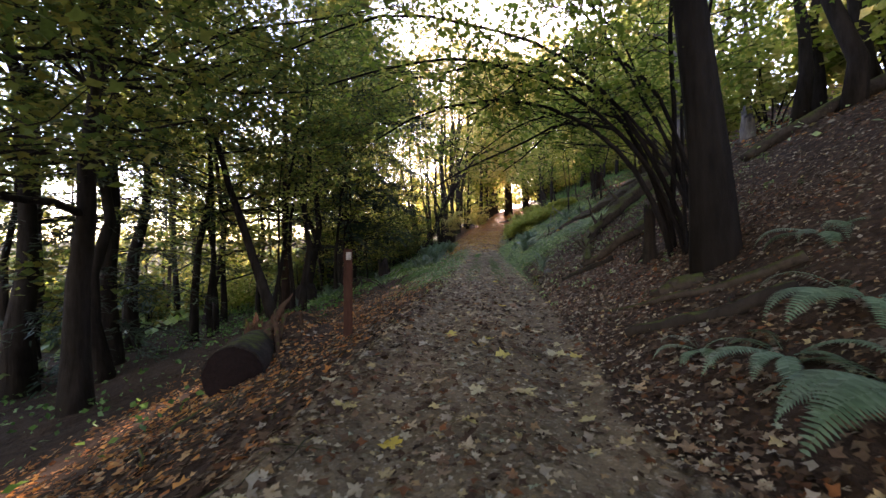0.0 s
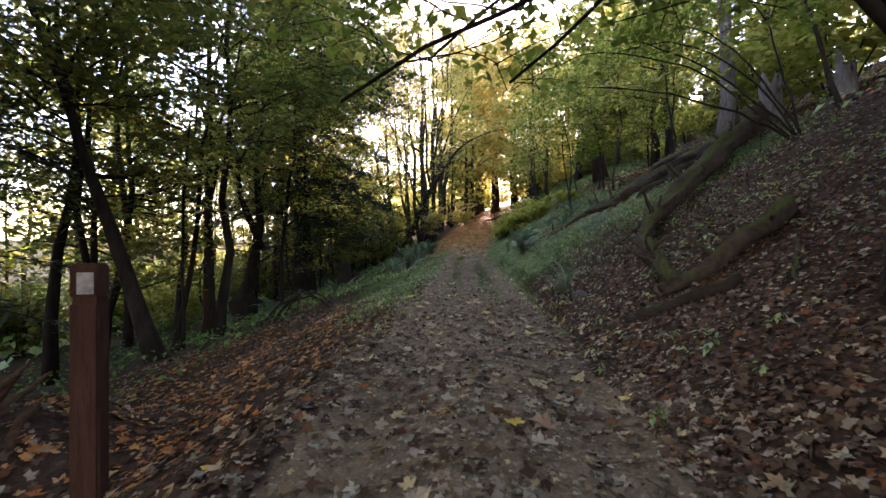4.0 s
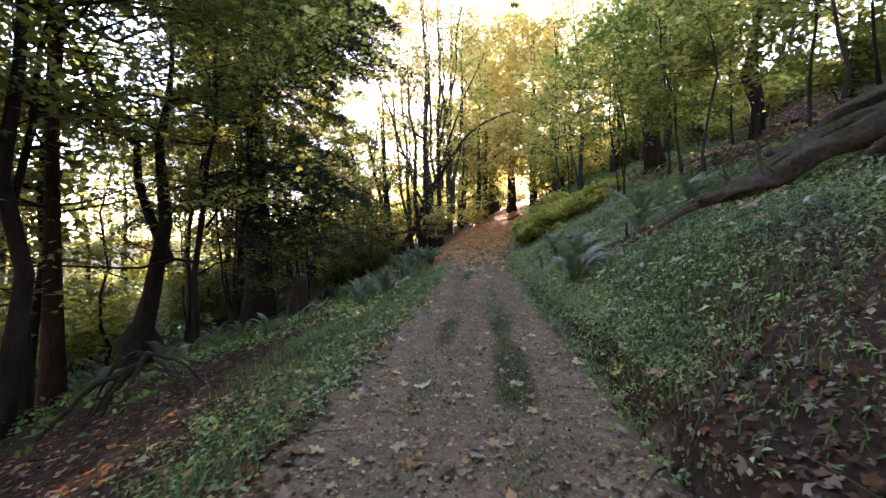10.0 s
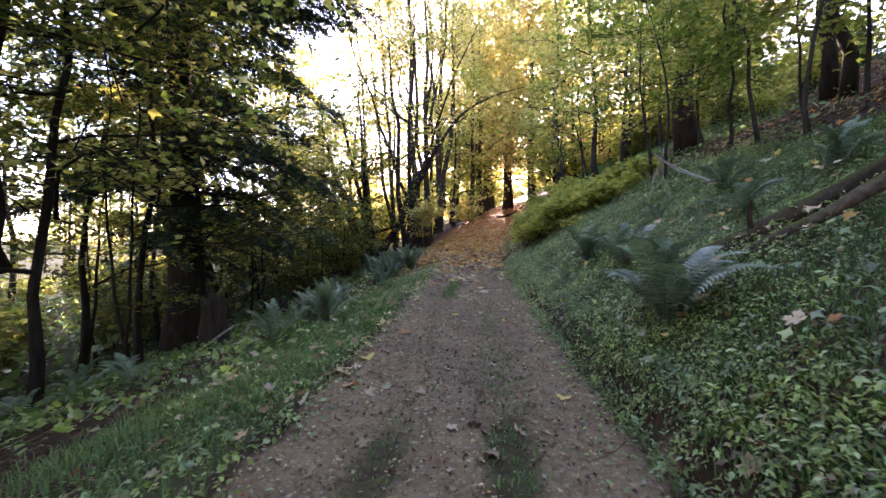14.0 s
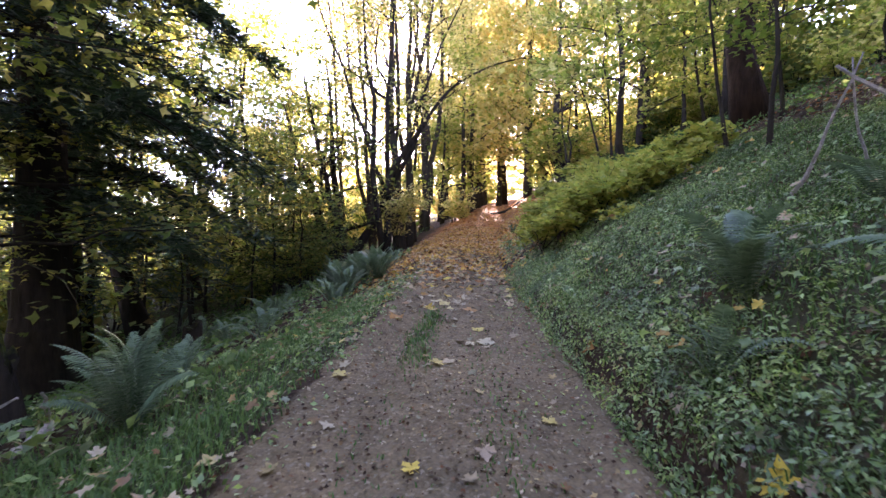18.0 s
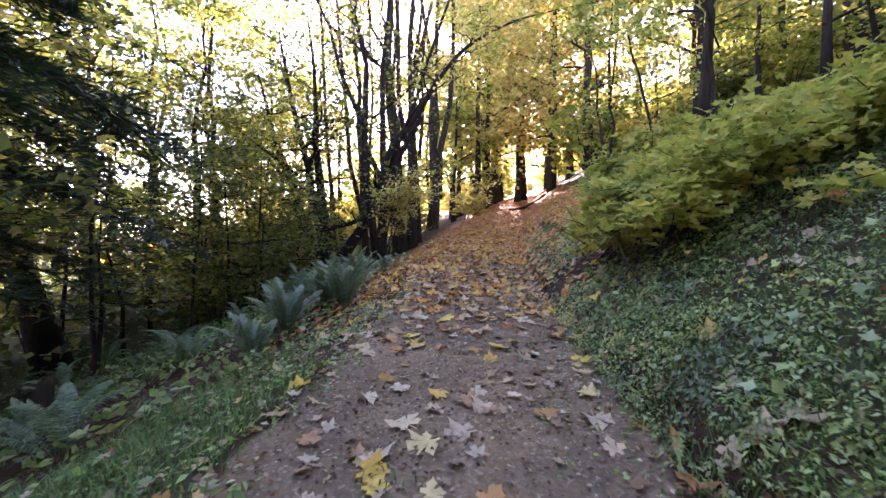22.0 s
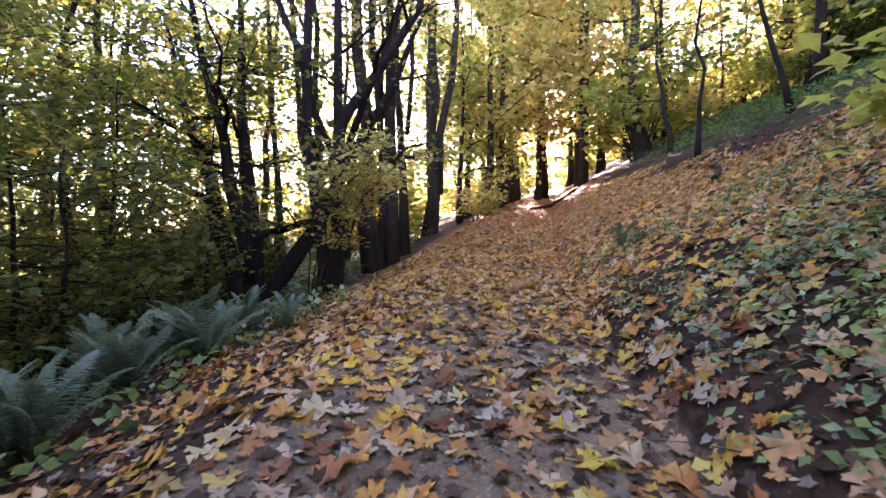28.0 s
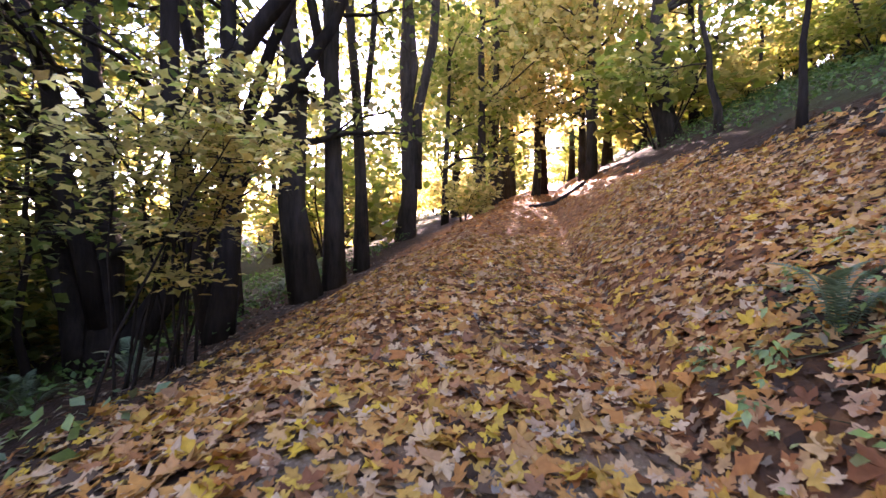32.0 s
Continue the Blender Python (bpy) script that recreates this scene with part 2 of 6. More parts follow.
def mat_ground():
    """Bare trodden earth, leaf mould and green ground cover, laid out by the sheet's own attribute."""
    m, nt, b = material("woodland_ground", 0.97)
    b.inputs["Specular IOR Level"].default_value = 0.1
    at = nt.nodes.new("ShaderNodeAttribute")
    at.attribute_name = "cover"
    sep = nt.nodes.new("ShaderNodeSeparateColor")
    nt.links.new(at.outputs["Color"], sep.inputs[0])
    fine, mid, big = noise_tex(nt, 45, 5, 0.7), noise_tex(nt, 6, 5), noise_tex(nt, 0.9, 4)
    vor = node(nt, "ShaderNodeTexVoronoi", Scale=13.0)
    tc = nt.nodes.new("ShaderNodeTexCoord")
    warp = nt.nodes.new("ShaderNodeMix")
    warp.data_type = "VECTOR"
    warp.inputs[0].default_value = 0.06
    nz = node(nt, "ShaderNodeTexNoise", Scale=9.0)
    nt.links.new(tc.outputs["Object"], nz.inputs[0])
    nt.links.new(tc.outputs["Object"], warp.inputs[4])
    nt.links.new(nz.outputs["Color"], warp.inputs[5])
    nt.links.new(warp.outputs[1], vor.inputs[0])
    vs = nt.nodes.new("ShaderNodeSeparateColor")
    nt.links.new(vor.outputs["Color"], vs.inputs[0])
    earth = mix(nt, 0.5, ramp(nt, fine, (0.3, (0.056, 0.042, 0.026)), (0.72, (0.28, 0.205, 0.118))), ramp(nt, mid, (0.35, (0.092, 0.068, 0.041)), (0.65, (0.2, 0.15, 0.092))))
    gravel = node(nt, "ShaderNodeTexVoronoi", Scale=55.0)
    nt.links.new(tc.outputs["Object"], gravel.inputs[0])
    gs = nt.nodes.new("ShaderNodeSeparateColor")
    nt.links.new(gravel.outputs["Color"], gs.inputs[0])
    earth = mix(nt, ramp(nt, gs.outputs[0], (0.8, (0, 0, 0)), (0.88, (0.5, 0.5, 0.5))), earth, ramp(nt, gs.outputs[1], (0, (0.09, 0.075, 0.055)), (1, (0.34, 0.28, 0.2))))
    mould = ramp(nt, vs.outputs[0], (0.0, (0.02, 0.012, 0.008)), (0.35, (0.038, 0.022, 0.014)), (0.7, (0.068, 0.043, 0.028)), (1.0, (0.026, 0.016, 0.01)))
    mould = mix(nt, 0.45, mould, ramp(nt, fine, (0.35, (0.016, 0.01, 0.007)), (0.65, (0.058, 0.037, 0.024))))
    rust = ramp(nt, vs.outputs[1], (0.0, (0.15, 0.058, 0.026)), (0.5, (0.3, 0.13, 0.045)), (1.0, (0.09, 0.04, 0.02)))
    green = mix(nt, 0.5, ramp(nt, fine, (0.3, (0.024, 0.02, 0.012)), (0.7, (0.06, 0.07, 0.03))), ramp(nt, mid, (0.35, (0.045, 0.033, 0.021)), (0.65, (0.05, 0.07, 0.026))))

    def edge(v, w=0.5):
        a = node(nt, "ShaderNodeMath")
        a.operation = "MULTIPLY_ADD"
        nt.links.new(mid, a.inputs[0])
        a.inputs[1].default_value = w
        nt.links.new(v, a.inputs[2])
        return ramp(nt, a.outputs[0], (0.5 + w * 0.5 - 0.14, (0, 0, 0)), (0.5 + w * 0.5 + 0.14, (1, 1, 1)))
    c = mix(nt, edge(sep.outputs[2]), mould, rust)
    c = mix(nt, edge(sep.outputs[0]), c, earth)
    c = mix(nt, edge(sep.outputs[1]), c, green)
    c = mix(nt, 1.0, c, ramp(nt, big, (0.3, (0.72, 0.74, 0.76)), (0.7, (1.15, 1.1, 1.05))), "MULTIPLY")
    nt.links.new(c, b.inputs["Base Color"])
    h = nt.nodes.new("ShaderNodeMath")
    h.operation = "MULTIPLY_ADD"
    nt.links.new(fine, h.inputs[0])
    h.inputs[1].default_value = 0.6
    nt.links.new(vor.outputs["Distance"], h.inputs[2])
    bump(nt, b, h.outputs[0], 0.8, 0.03)
    return m


STONE, GROUND = mat_stone(), mat_ground()


# ---- lie of the land: a track along a hillside, falling away on one side ----
# the track's centre, its level and the side profiles, by distance along the walk
TY = [-60, -10, 0, 8, 12, 16, 20, 24, 30, 34, 42, 49, 60, 75, 110, 300]
TX = [-6.0, -1.0, 0.02, 0.87, 1.3, 1.72, 2.03, 2.36, 2.85, 3.25, 4.7, 6.1, 8.6, 12.5, 24, 90]
TZ = [-2.0, -0.25, 0.0, 0.29, 0.46, 0.53, 0.63, 0.84, 1.17, 1.6, 2.65, 3.85, 5.6, 8.1, 12.5, 20]
SD = [-400, -90, -40, -20, -10, -7, -4.5, -2.6, -1.35, -1.2, 1.0, 1.06, 1.16, 1.3, 2.1, 2.7, 4.0, 6.0, 8.0, 12, 25, 34, 60, 400]
SZ = [-14, -12, -6.5, -3.9, -2.6, -1.75, -1.08, -0.47, -0.05, 0.0, -0.01, -0.01, 0.14, 0.25, 0.8, 1.15, 1.85, 3.02, 4.05, 5.7, 11.6, 14.3, 17, 20]
SZ_START = [-14, -12, -6.7, -4.2, -2.85, -2.15, -1.45, -0.63, -0.07, 0.0, -0.01] + [0.0, 0.02, 0.07, 0.46, 0.8, 1.66, 2.95, 4.1, 6.0, 12.0, 14.5, 17, 20]      # the gentler bank at the start
SZ_DEEP = [-14, -12, -7.2, -4.8, -3.1, -2.1, -1.16, -0.48] + SZ[8:]      # the steeper fall past the middle


def smooth_curve(v, xs, ys, r):
    return sum(w * np.interp(v + o * r, xs, ys) for o, w in ((-1, 0.15), (-0.5, 0.22), (0, 0.26), (0.5, 0.22), (1, 0.15)))


def track_x(y):
    return smooth_curve(y, TY, TX, 3.0)


def bumps(x, y):
    return (np.sin(1.7 * x + 0.6 * y) * np.sin(1.3 * y - 0.8 * x + 1.0) * 0.5 + np.sin(3.9 * x + 1.1 * y + 2) * np.sin(3.1 * y + 0.7) * 0.3
            + np.sin(0.45 * x + 1.9) * np.sin(0.38 * y + 0.4) * 1.2)


def ground_z(x, y):
    x, y = np.asarray(x, float), np.asarray(y, float)
    d = x - track_x(y)
    soft = 0.04 + 0.12 * np.clip(np.abs(d) - 1.1, 0, 7)
    w = np.clip((y - 7.5) / 5.5, 0, 1)
    z = smooth_curve(y, TY, TZ, 3.0) + smooth_curve(d, SD, SZ, soft) * w + smooth_curve(d, SD, SZ_START, soft) * (1 - w)
    z = z + (smooth_curve(d, SD, SZ_DEEP, soft) - smooth_curve(d, SD, SZ, soft)) * np.clip((y - 22) / 5, 0, 1) * np.clip((42 - y) / 5, 0, 1)
    rough = np.clip((np.abs(d) - 1.0) / 2.0, 0, 1)
    ruts = -0.035 * (np.exp(-((d + 0.62) / 0.22) ** 2) + np.exp(-((d - 0.62) / 0.22) ** 2)) * np.clip((34 - y) / 8, 0, 1)
    trench = (-0.075 * np.exp(-((d - 1.06) / 0.075) ** 2) + 0.05 * np.exp(-((d - 1.24) / 0.1) ** 2)) * np.clip((y - 7.5) / 4, 0, 1) * np.clip((27 - y) / 5, 0, 1)
    mound = 0.8 * np.exp(-((x + 3.0 + 0.25 * (y - 8.2)) / 0.75) ** 2 - ((y - 8.3) / 1.25) ** 2)      # a rotten heap on the slope's shoulder
    return z + ruts + trench + mound + bumps(x, y) * 0.085 * rough


def gz(x, y):
    return float(ground_z(x, y))


def fade(v, a, b):
    return np.clip((v - a) / (b - a), 0, 1)


# ---- meshes from arrays ----
def mesh_of(name, verts, faces, mat, smooth=False):
    """A mesh of triangles or quads (one array of corners)."""
    me = bpy.data.meshes.new(name)
    verts, faces = np.asarray(verts, np.float32), np.asarray(faces, np.int32)
    n, k = faces.shape
    me.vertices.add(len(verts))
    me.vertices.foreach_set("co", verts.ravel())
    me.loops.add(n * k)
    me.loops.foreach_set("vertex_index", faces.ravel())
    me.polygons.add(n)
    me.polygons.foreach_set("loop_start", np.arange(n, dtype=np.int32) * k)
    if smooth:
        me.polygons.foreach_set("use_smooth", np.ones(n, dtype=bool))
    me.update(calc_edges=True)
    me.materials.append(mat)
    return me


def part(name, me, parent, label=""):
    ob = new(name, me)
    ob.parent = parent
    return tagged(ob, label)


def thing(name, x, y, label, category, group="", turn=0.0, size=1.0, z=None, kind=""):
    """An empty at a thing's base, on the ground."""
    ob = new(name)
    ob.matrix_basis = pose(x, y, gz(x, y) if z is None else z, 0, 0, turn) @ Matrix.Scale(size, 4)
    return tagged(ob, label, category, group, kind)


def tube(pts, radii, k=8, lump=0.0, rng=None, cap=True):
    """A bent, tapered round as (verts, quads)."""
    p, r = np.asarray(pts, float), np.asarray(radii, float)
    t = np.gradient(p, axis=0)
    t /= np.linalg.norm(t, axis=1, keepdims=True) + 1e-9
    up = np.where(np.abs(t[:, 2:3]) > 0.85, [[0.0, 1.0, 0.0]], [[0.0, 0.0, 1.0]])
    up = up if np.ptp((np.abs(t[:, 2]) > 0.85).astype(int)) == 0 else np.tile([[0.31, 0.93, 0.2]], (len(p), 1))
    u = np.cross(t, up)
    u /= np.linalg.norm(u, axis=1, keepdims=True) + 1e-9
    v = np.cross(t, u)
    a = np.arange(k) * 2 * math.pi / k
    rr = np.repeat(r[:, None], k, 1)
    if lump:
        w = rng.normal(size=rr.shape)
        if len(p) > 12:      # ridges run along the stem
            for _ in range(3):
                w[1:-1] = (w[:-2] + 2 * w[1:-1] + w[2:]) / 4
            w *= 1.5
        rr = rr * (1 + lump * w)
    ring = p[:, None] + rr[..., None] * (np.cos(a)[None, :, None] * u[:, None] + np.sin(a)[None, :, None] * v[:, None])
    n = len(p)
    verts = ring.reshape(-1, 3)
    i, j = np.meshgrid(np.arange(n - 1), np.arange(k), indexing="ij")
    a0, a1 = i * k + j, i * k + (j + 1) % k
    quads = np.stack([a0, a1, a1 + k, a0 + k], -1).reshape(-1, 4)
    if cap:
        m = len(verts)
        verts = np.vstack([verts, p[:1], p[-1:]])
        ends = [(m, (q + 1) % k, q, q) for q in range(k)] + [(m + 1, (n - 1) * k + q, (n - 1) * k + (q + 1) % k, (n - 1) * k + (q + 1) % k) for q in range(k)]
        return verts, quads, np.array([e[:3] for e in ends])
    return verts, quads, np.zeros((0, 3), int)


def tri_of(quads):
    return np.vstack([quads[:, [0, 1, 2]], quads[:, [0, 2, 3]]])


def join(pieces):
    """Joins (verts, triangles) pieces."""
    vs, fs, n = [], [], 0
    for v, f in pieces:
        vs.append(v)
        fs.append(np.asarray(f) + n)
        n += len(v)
    return np.vstack(vs), np.vstack(fs)


def tube_tri(pts, radii, k=8, lump=0.0, rng=None, cap=True):
    v, q, e = tube(pts, radii, k, lump, rng, cap)
    return v, np.vstack([tri_of(q), e]) if cap else tri_of(q)


def wander(rng, a, b, n, wobble, sag=0.0):
    """A line from a to b that strays by wobble and sags or arches."""
    a, b = np.asarray(a, float), np.asarray(b, float)
    s = np.linspace(0, 1, n)[:, None]
    w = np.cumsum(rng.normal(size=(n, 3)), axis=0)
    w -= s * w[-1]
    p = a + (b - a) * s + w * wobble * np.linalg.norm(b - a) / n
    p[:, 2] += -sag * 4 * (s[:, 0] * (1 - s[:, 0]))
    return p


# leaf outlines: corners and triangles about a stalk at the origin, one unit long, with a slight fold
def blade_shape():
    v = np.array([(0, 0, 0), (0.32, 0.45, 0.06), (0, 1, -0.05), (-0.32, 0.45, 0.06), (0, 0.5, 0)], float)
    return v, np.array([(0, 1, 4), (1, 2, 4), (2, 3, 4), (3, 0, 4)])


def simple_shape():
    v = np.array([(0, 0, 0), (0.36, 0.5, 0.07), (0, 1, -0.06), (-0.36, 0.5, 0.07)], float)
    return v, np.array([(0, 1, 2), (0, 2, 3)])


def maple_shape(curl=0.15, wide=20, full=True):
    """A five-lobed leaf; without full it has bare lobes and half the corners."""
    ring = []
    tips = [(-128, 0.40), (-60, 0.62), (0, 0.72), (60, 0.62), (128, 0.40)]
    for k, (a, r) in enumerate(tips):
        for da, q in ((-wide, 0.7), (0, 1.0), (wide, 0.7)) if full else ((0, 1.0),):
            ring.append((q * r * math.sin(radians(a + da)), q * r * math.cos(radians(a + da))))
        if k < 4:
            m = (a + tips[k + 1][0]) / 2
            w = 0.3 if full else 0.4
            ring.append((w * math.sin(radians(m)), w * math.cos(radians(m))))
    ring.append((0.0, -0.12))
    pts = [(0, 0, 0)] + [(x, y, curl * (x * x + y * y) * 2.0 * (1 if k % 3 else -0.5)) for k, (x, y) in enumerate(ring)]
    n = len(ring)
    return np.array(pts, float), np.array([(0, 1 + (k + 1) % n, 1 + k) for k in range(n)])


def big_maple(seed, curl=0.12):
    """A large five-lobed maple leaf: toothed lobes with deep bays, a curled edge and a stalk."""
    rng = np.random.default_rng(seed)
    ring = []
    tips = [(-122, 0.42), (-58, 0.66), (0, 0.78), (58, 0.66), (122, 0.42)]
    for k, (a, r) in enumerate(tips):
        r *= rng.uniform(0.9, 1.1)
        for da, q in ((-21, 0.55), (-25, 0.78), (-10, 0.82), (0, 1.0), (10, 0.82), (25, 0.78), (21, 0.55)):
            b = radians(a + da * rng.uniform(0.85, 1.15))
            ring.append((q * r * math.sin(b), q * r * math.cos(b)))
        if k < 4:
            m = radians((a + tips[k + 1][0]) / 2)
            ring.append((0.31 * math.sin(m), 0.31 * math.cos(m)))
    ring += [(0.012, -0.06), (0.02, -0.5), (-0.005, -0.5), (-0.012, -0.06)]
    w1, w2 = rng.uniform(0, 6.28, 2)
    pts = [(0, 0, 0)]
    for x, y in ring:
        a, r = math.atan2(x, y), math.hypot(x, y)
        pts.append((x, y, curl * r * r * 2.2 * (0.6 + math.sin(2 * a + w1) + 0.5 * math.sin(5 * a + w2))))
    n = len(ring)
    return np.array(pts, float), np.array([(0, 1 + (k + 1) % n, 1 + k) for k in range(n)])


def lobed_shape():
    """A three-lobed leaf of four triangles, for crowns."""
    v = np.array([(0, 0, 0), (-0.56, 0.4, -0.07), (-0.2, 0.52, 0.04), (0, 1, -0.07), (0.2, 0.52, 0.04), (0.56, 0.4, -0.07)], float)
    return v, np.array([(0, 2, 1), (0, 3, 2), (0, 4, 3), (0, 5, 4)])


SIMPLE, BLADE, MAPLE, FEW, STAR = simple_shape(), blade_shape(), maple_shape(), maple_shape(full=False), lobed_shape()
BIG = [big_maple(k, (0.08, 0.16, 0.24)[k]) for k in range(3)]
NEEDLE = (np.array([(-0.08, 0, 0), (0.08, 0, 0), (0.1, 0.6, -0.05), (-0.02, 1, -0.16)], float), np.array([(0, 1, 2), (0, 2, 3)]))
SLIM = (np.array([(0, 0, 0), (0.24, 0.42, 0.08), (0, 1, -0.1), (-0.24, 0.42, 0.08)], float), np.array([(0, 1, 2), (0, 2, 3)]))


def scatter(shape, where, size, rng, tilt=0.5, heading=None, normal=None):
    """Many leaves of one shape at the places given, lying level but for a random tilt."""
    v0, f0 = shape
    n = len(where)
    size = np.broadcast_to(size, n)
    a = rng.uniform(0, 2 * math.pi, n) if heading is None else heading
    nz = np.tile([0.0, 0.0, 1.0], (n, 1)) if normal is None else np.array(normal, float)
    nz = nz + rng.normal(size=(n, 3)) * tilt
    nz /= np.linalg.norm(nz, axis=1, keepdims=True)
    fwd = np.stack([np.cos(a), np.sin(a), np.zeros(n)], 1)
    fwd -= nz * (fwd * nz).sum(1, keepdims=True)
    fwd /= np.linalg.norm(fwd, axis=1, keepdims=True) + 1e-9
    side = np.cross(fwd, nz)
    w = v0[None] * size[:, None, None]
    verts = where[:, None] + w[..., 0:1] * side[:, None] + w[..., 1:2] * fwd[:, None] + w[..., 2:3] * nz[:, None]
    faces = f0[None] + (np.arange(n) * len(v0))[:, None, None]
    return verts.reshape(-1, 3), faces.reshape(-1, f0.shape[1])


# ---- the ground: one sheet, with the trodden track let into it ----
def axis(*spans):
    out = []
    for a, b, n in spans:
        out += list(np.linspace(a, b, n, endpoint=False))
    return np.array(out + [spans[-1][1]])


def build_ground():
    ds = axis((-500, -60, 12), (-60, -20, 14), (-20, -8, 22), (-8, -2.4, 26), (-2.4, -1.2, 12), (-1.2, 1.0, 20), (1.0, 2.4, 28), (2.4, 9, 28), (9, 30, 24), (30, 80, 12), (80, 500, 10))
    ys = axis((-300, -30, 10), (-30, -4, 20), (-4, 50, 300), (50, 90, 80), (90, 160, 24), (160, 700, 12))
    d, y = np.meshgrid(ds, ys, indexing="xy")
    x = d + track_x(y)
    z = ground_z(x, y)
    rng = np.random.default_rng(5)
    near = fade(60 - y, 0, 20)
    z = z + rng.normal(size=z.shape) * 0.012 * near * np.where(np.abs(d + 0.1) < 1.0, 0.35, 1.0)
    verts = np.stack([x, y, z], -1).reshape(-1, 3)
    w1 = np.sin(0.9 * y + 1.3 * d) * 0.15 + np.sin(2.3 * y - 1.7 * d) * 0.1
    w2 = np.sin(5.1 * y + 2 * d) * 0.5 + np.sin(8.7 * y - 3 * d + 1) * 0.35 + np.sin(13.3 * y + 1.2) * 0.3
    bare = fade(1.14 - np.abs(d + 0.1) + 0.09 * w2 + 0.25 * fade(12 - y, 0, 5) * w1 * 4, -0.16, 0.16) * fade(y + w1 * 8, 41, 33)
    strip = (0.7 * np.exp(-((d + 0.5) / 0.24) ** 2) + np.exp(-((d - 0.25) / 0.23) ** 2)) * fade(y, 9.5, 13) * fade(24 - y, 0, 6) * np.clip(0.42 + 2.6 * w1, 0, 0.8)
    verge = np.exp(-((d + 1.75) / 0.5) ** 2) * fade(y, 10.5, 14.5) * fade(30 - y, 0, 5)
    bank = 0.58 * fade(d, 1.0, 1.25) * fade(y + w1 * 6 + 0.6 * (d - 1.3), 14.2, 16.8) * fade(29.5 - y + w1 * 4, 0, 2.5) * fade(6.8 + w1 * 3 - d, 0, 1.2)
    low = fade(-d, 4.0, 8.0) * (0.25 + 0.5 * fade(y, 14, 24))
    hill = fade(d + w1 * 3, 4.2, 6.2) * 0.75 * fade(y, 33, 38)
    green = np.clip(strip + verge * 1.1 + bank + low + hill, 0, 1)
    bare = np.clip(bare - strip - verge, 0, 1)
    rust = fade(y + w1 * 6 - 0.5 * np.abs(d), 32.5, 38) * fade(4.9 - 0.04 * (y - 34) - d + w1 * 3, 0, 1.4) * fade(d, -5.0, -1.8) + 0.25 * fade(-d, 1.0, 1.6) * fade(12 - y, 0, 6)
    cover = np.stack([bare, green, np.clip(rust, 0, 1), np.ones_like(rust)], -1).reshape(-1, 4)
    ny, nd = x.shape
    i, j = np.meshgrid(np.arange(ny - 1), np.arange(nd - 1), indexing="ij")
    k = i * nd + j
    quads = np.stack([k, k + 1, k + nd + 1, k + nd], -1).reshape(-1, 4)
    mid = np.stack([d, y], -1).reshape(-1, 2)[quads].mean(1)
    on = (mid[:, 0] > -1.2) & (mid[:, 0] < 1.0) & (mid[:, 1] < 90) & (mid[:, 1] > -30)
    for name, keep, label in (("ground", ~on, "sloping woodland floor of leaf mould and green ground cover"), ("footpath", on, "trodden brown earth track with two grassy strips and fallen leaves")):
        use, inv = np.unique(quads[keep], return_inverse=True)
        me = mesh_of(name, verts[use], inv.reshape(-1, 4), GROUND, True)
        col = me.attributes.new("cover", "FLOAT_COLOR", "POINT")
        col.data.foreach_set("color", cover[use].astype(np.float32).ravel())
        tagged(new(name, me), label, "ground" if name == "ground" else "path", kind="structure")


build_ground()


# ---- trees ----
def limb_set(rng, trunk, radii, start, count, length, rise, droop=0.0, side=None):
    """Limbs off a trunk line; each is (points, radii)."""
    out = []
    n = len(trunk)
    for k in range(count):
        f = start + (1 - start) * (k + rng.uniform(0, 1)) / count
        q = min(f * (n - 1), n - 1.001)
        i = int(q)
        p = trunk[i] + (trunk[i + 1] - trunk[i]) * (q - i)
        a = rng.uniform(0, 2 * math.pi) if side is None else side + rng.normal() * 0.7
        ln = length * (1.05 - 0.65 * (f - start) / (1.0001 - start)) * rng.uniform(0.7, 1.2)
        e = p + np.array([math.cos(a), math.sin(a), rise * rng.uniform(0.5, 1.3)]) * ln
        r0 = np.interp(q, np.arange(n), radii) * rng.uniform(0.35, 0.6)
        m = 7
        line = wander(rng, p, e, m, 0.22, droop * ln)
        out.append((line, np.linspace(r0, max(r0 * 0.15, 0.006), m)))
    return out


def twigs_of(rng, limbs, count, length, rise=0.2):
    """Twigs off the limbs, count to each, in the limbs' order."""
    out = []
    for line, rad in limbs:
        for k in range(count):
            f = rng.uniform(0.25, 1.0)
            q = min(f * (len(line) - 1), len(line) - 1.001)
            i = int(q)
            p = line[i] + (line[i + 1] - line[i]) * (q - i)
            dirn = line[-1] - line[0]
            a = math.atan2(dirn[1], dirn[0]) + rng.normal() * 0.9
            ln = length * rng.uniform(0.5, 1.2)
            e = p + np.array([math.cos(a), math.sin(a), rise + rng.normal() * 0.3]) * ln
            r0 = max(np.interp(q, np.arange(len(rad)), rad) * 0.6, 0.008)
            out.append((wander(rng, p, e, 3, 0.25, -0.05 * ln), np.linspace(r0, 0.004, 3)))
    return out


def limb_meshes(limbs, twigs, bark, name="limb"):
    """A mesh for each limb, and one for all the fine twigs."""
    out = [mesh_of(name, *tube_tri(p, q, 5, cap=False), bark, True) for p, q in limbs]
    if twigs:
        out.append(mesh_of("twig", *join([tube_tri(a, b, 3, cap=False) for a, b in twigs]), bark, True))
    return out


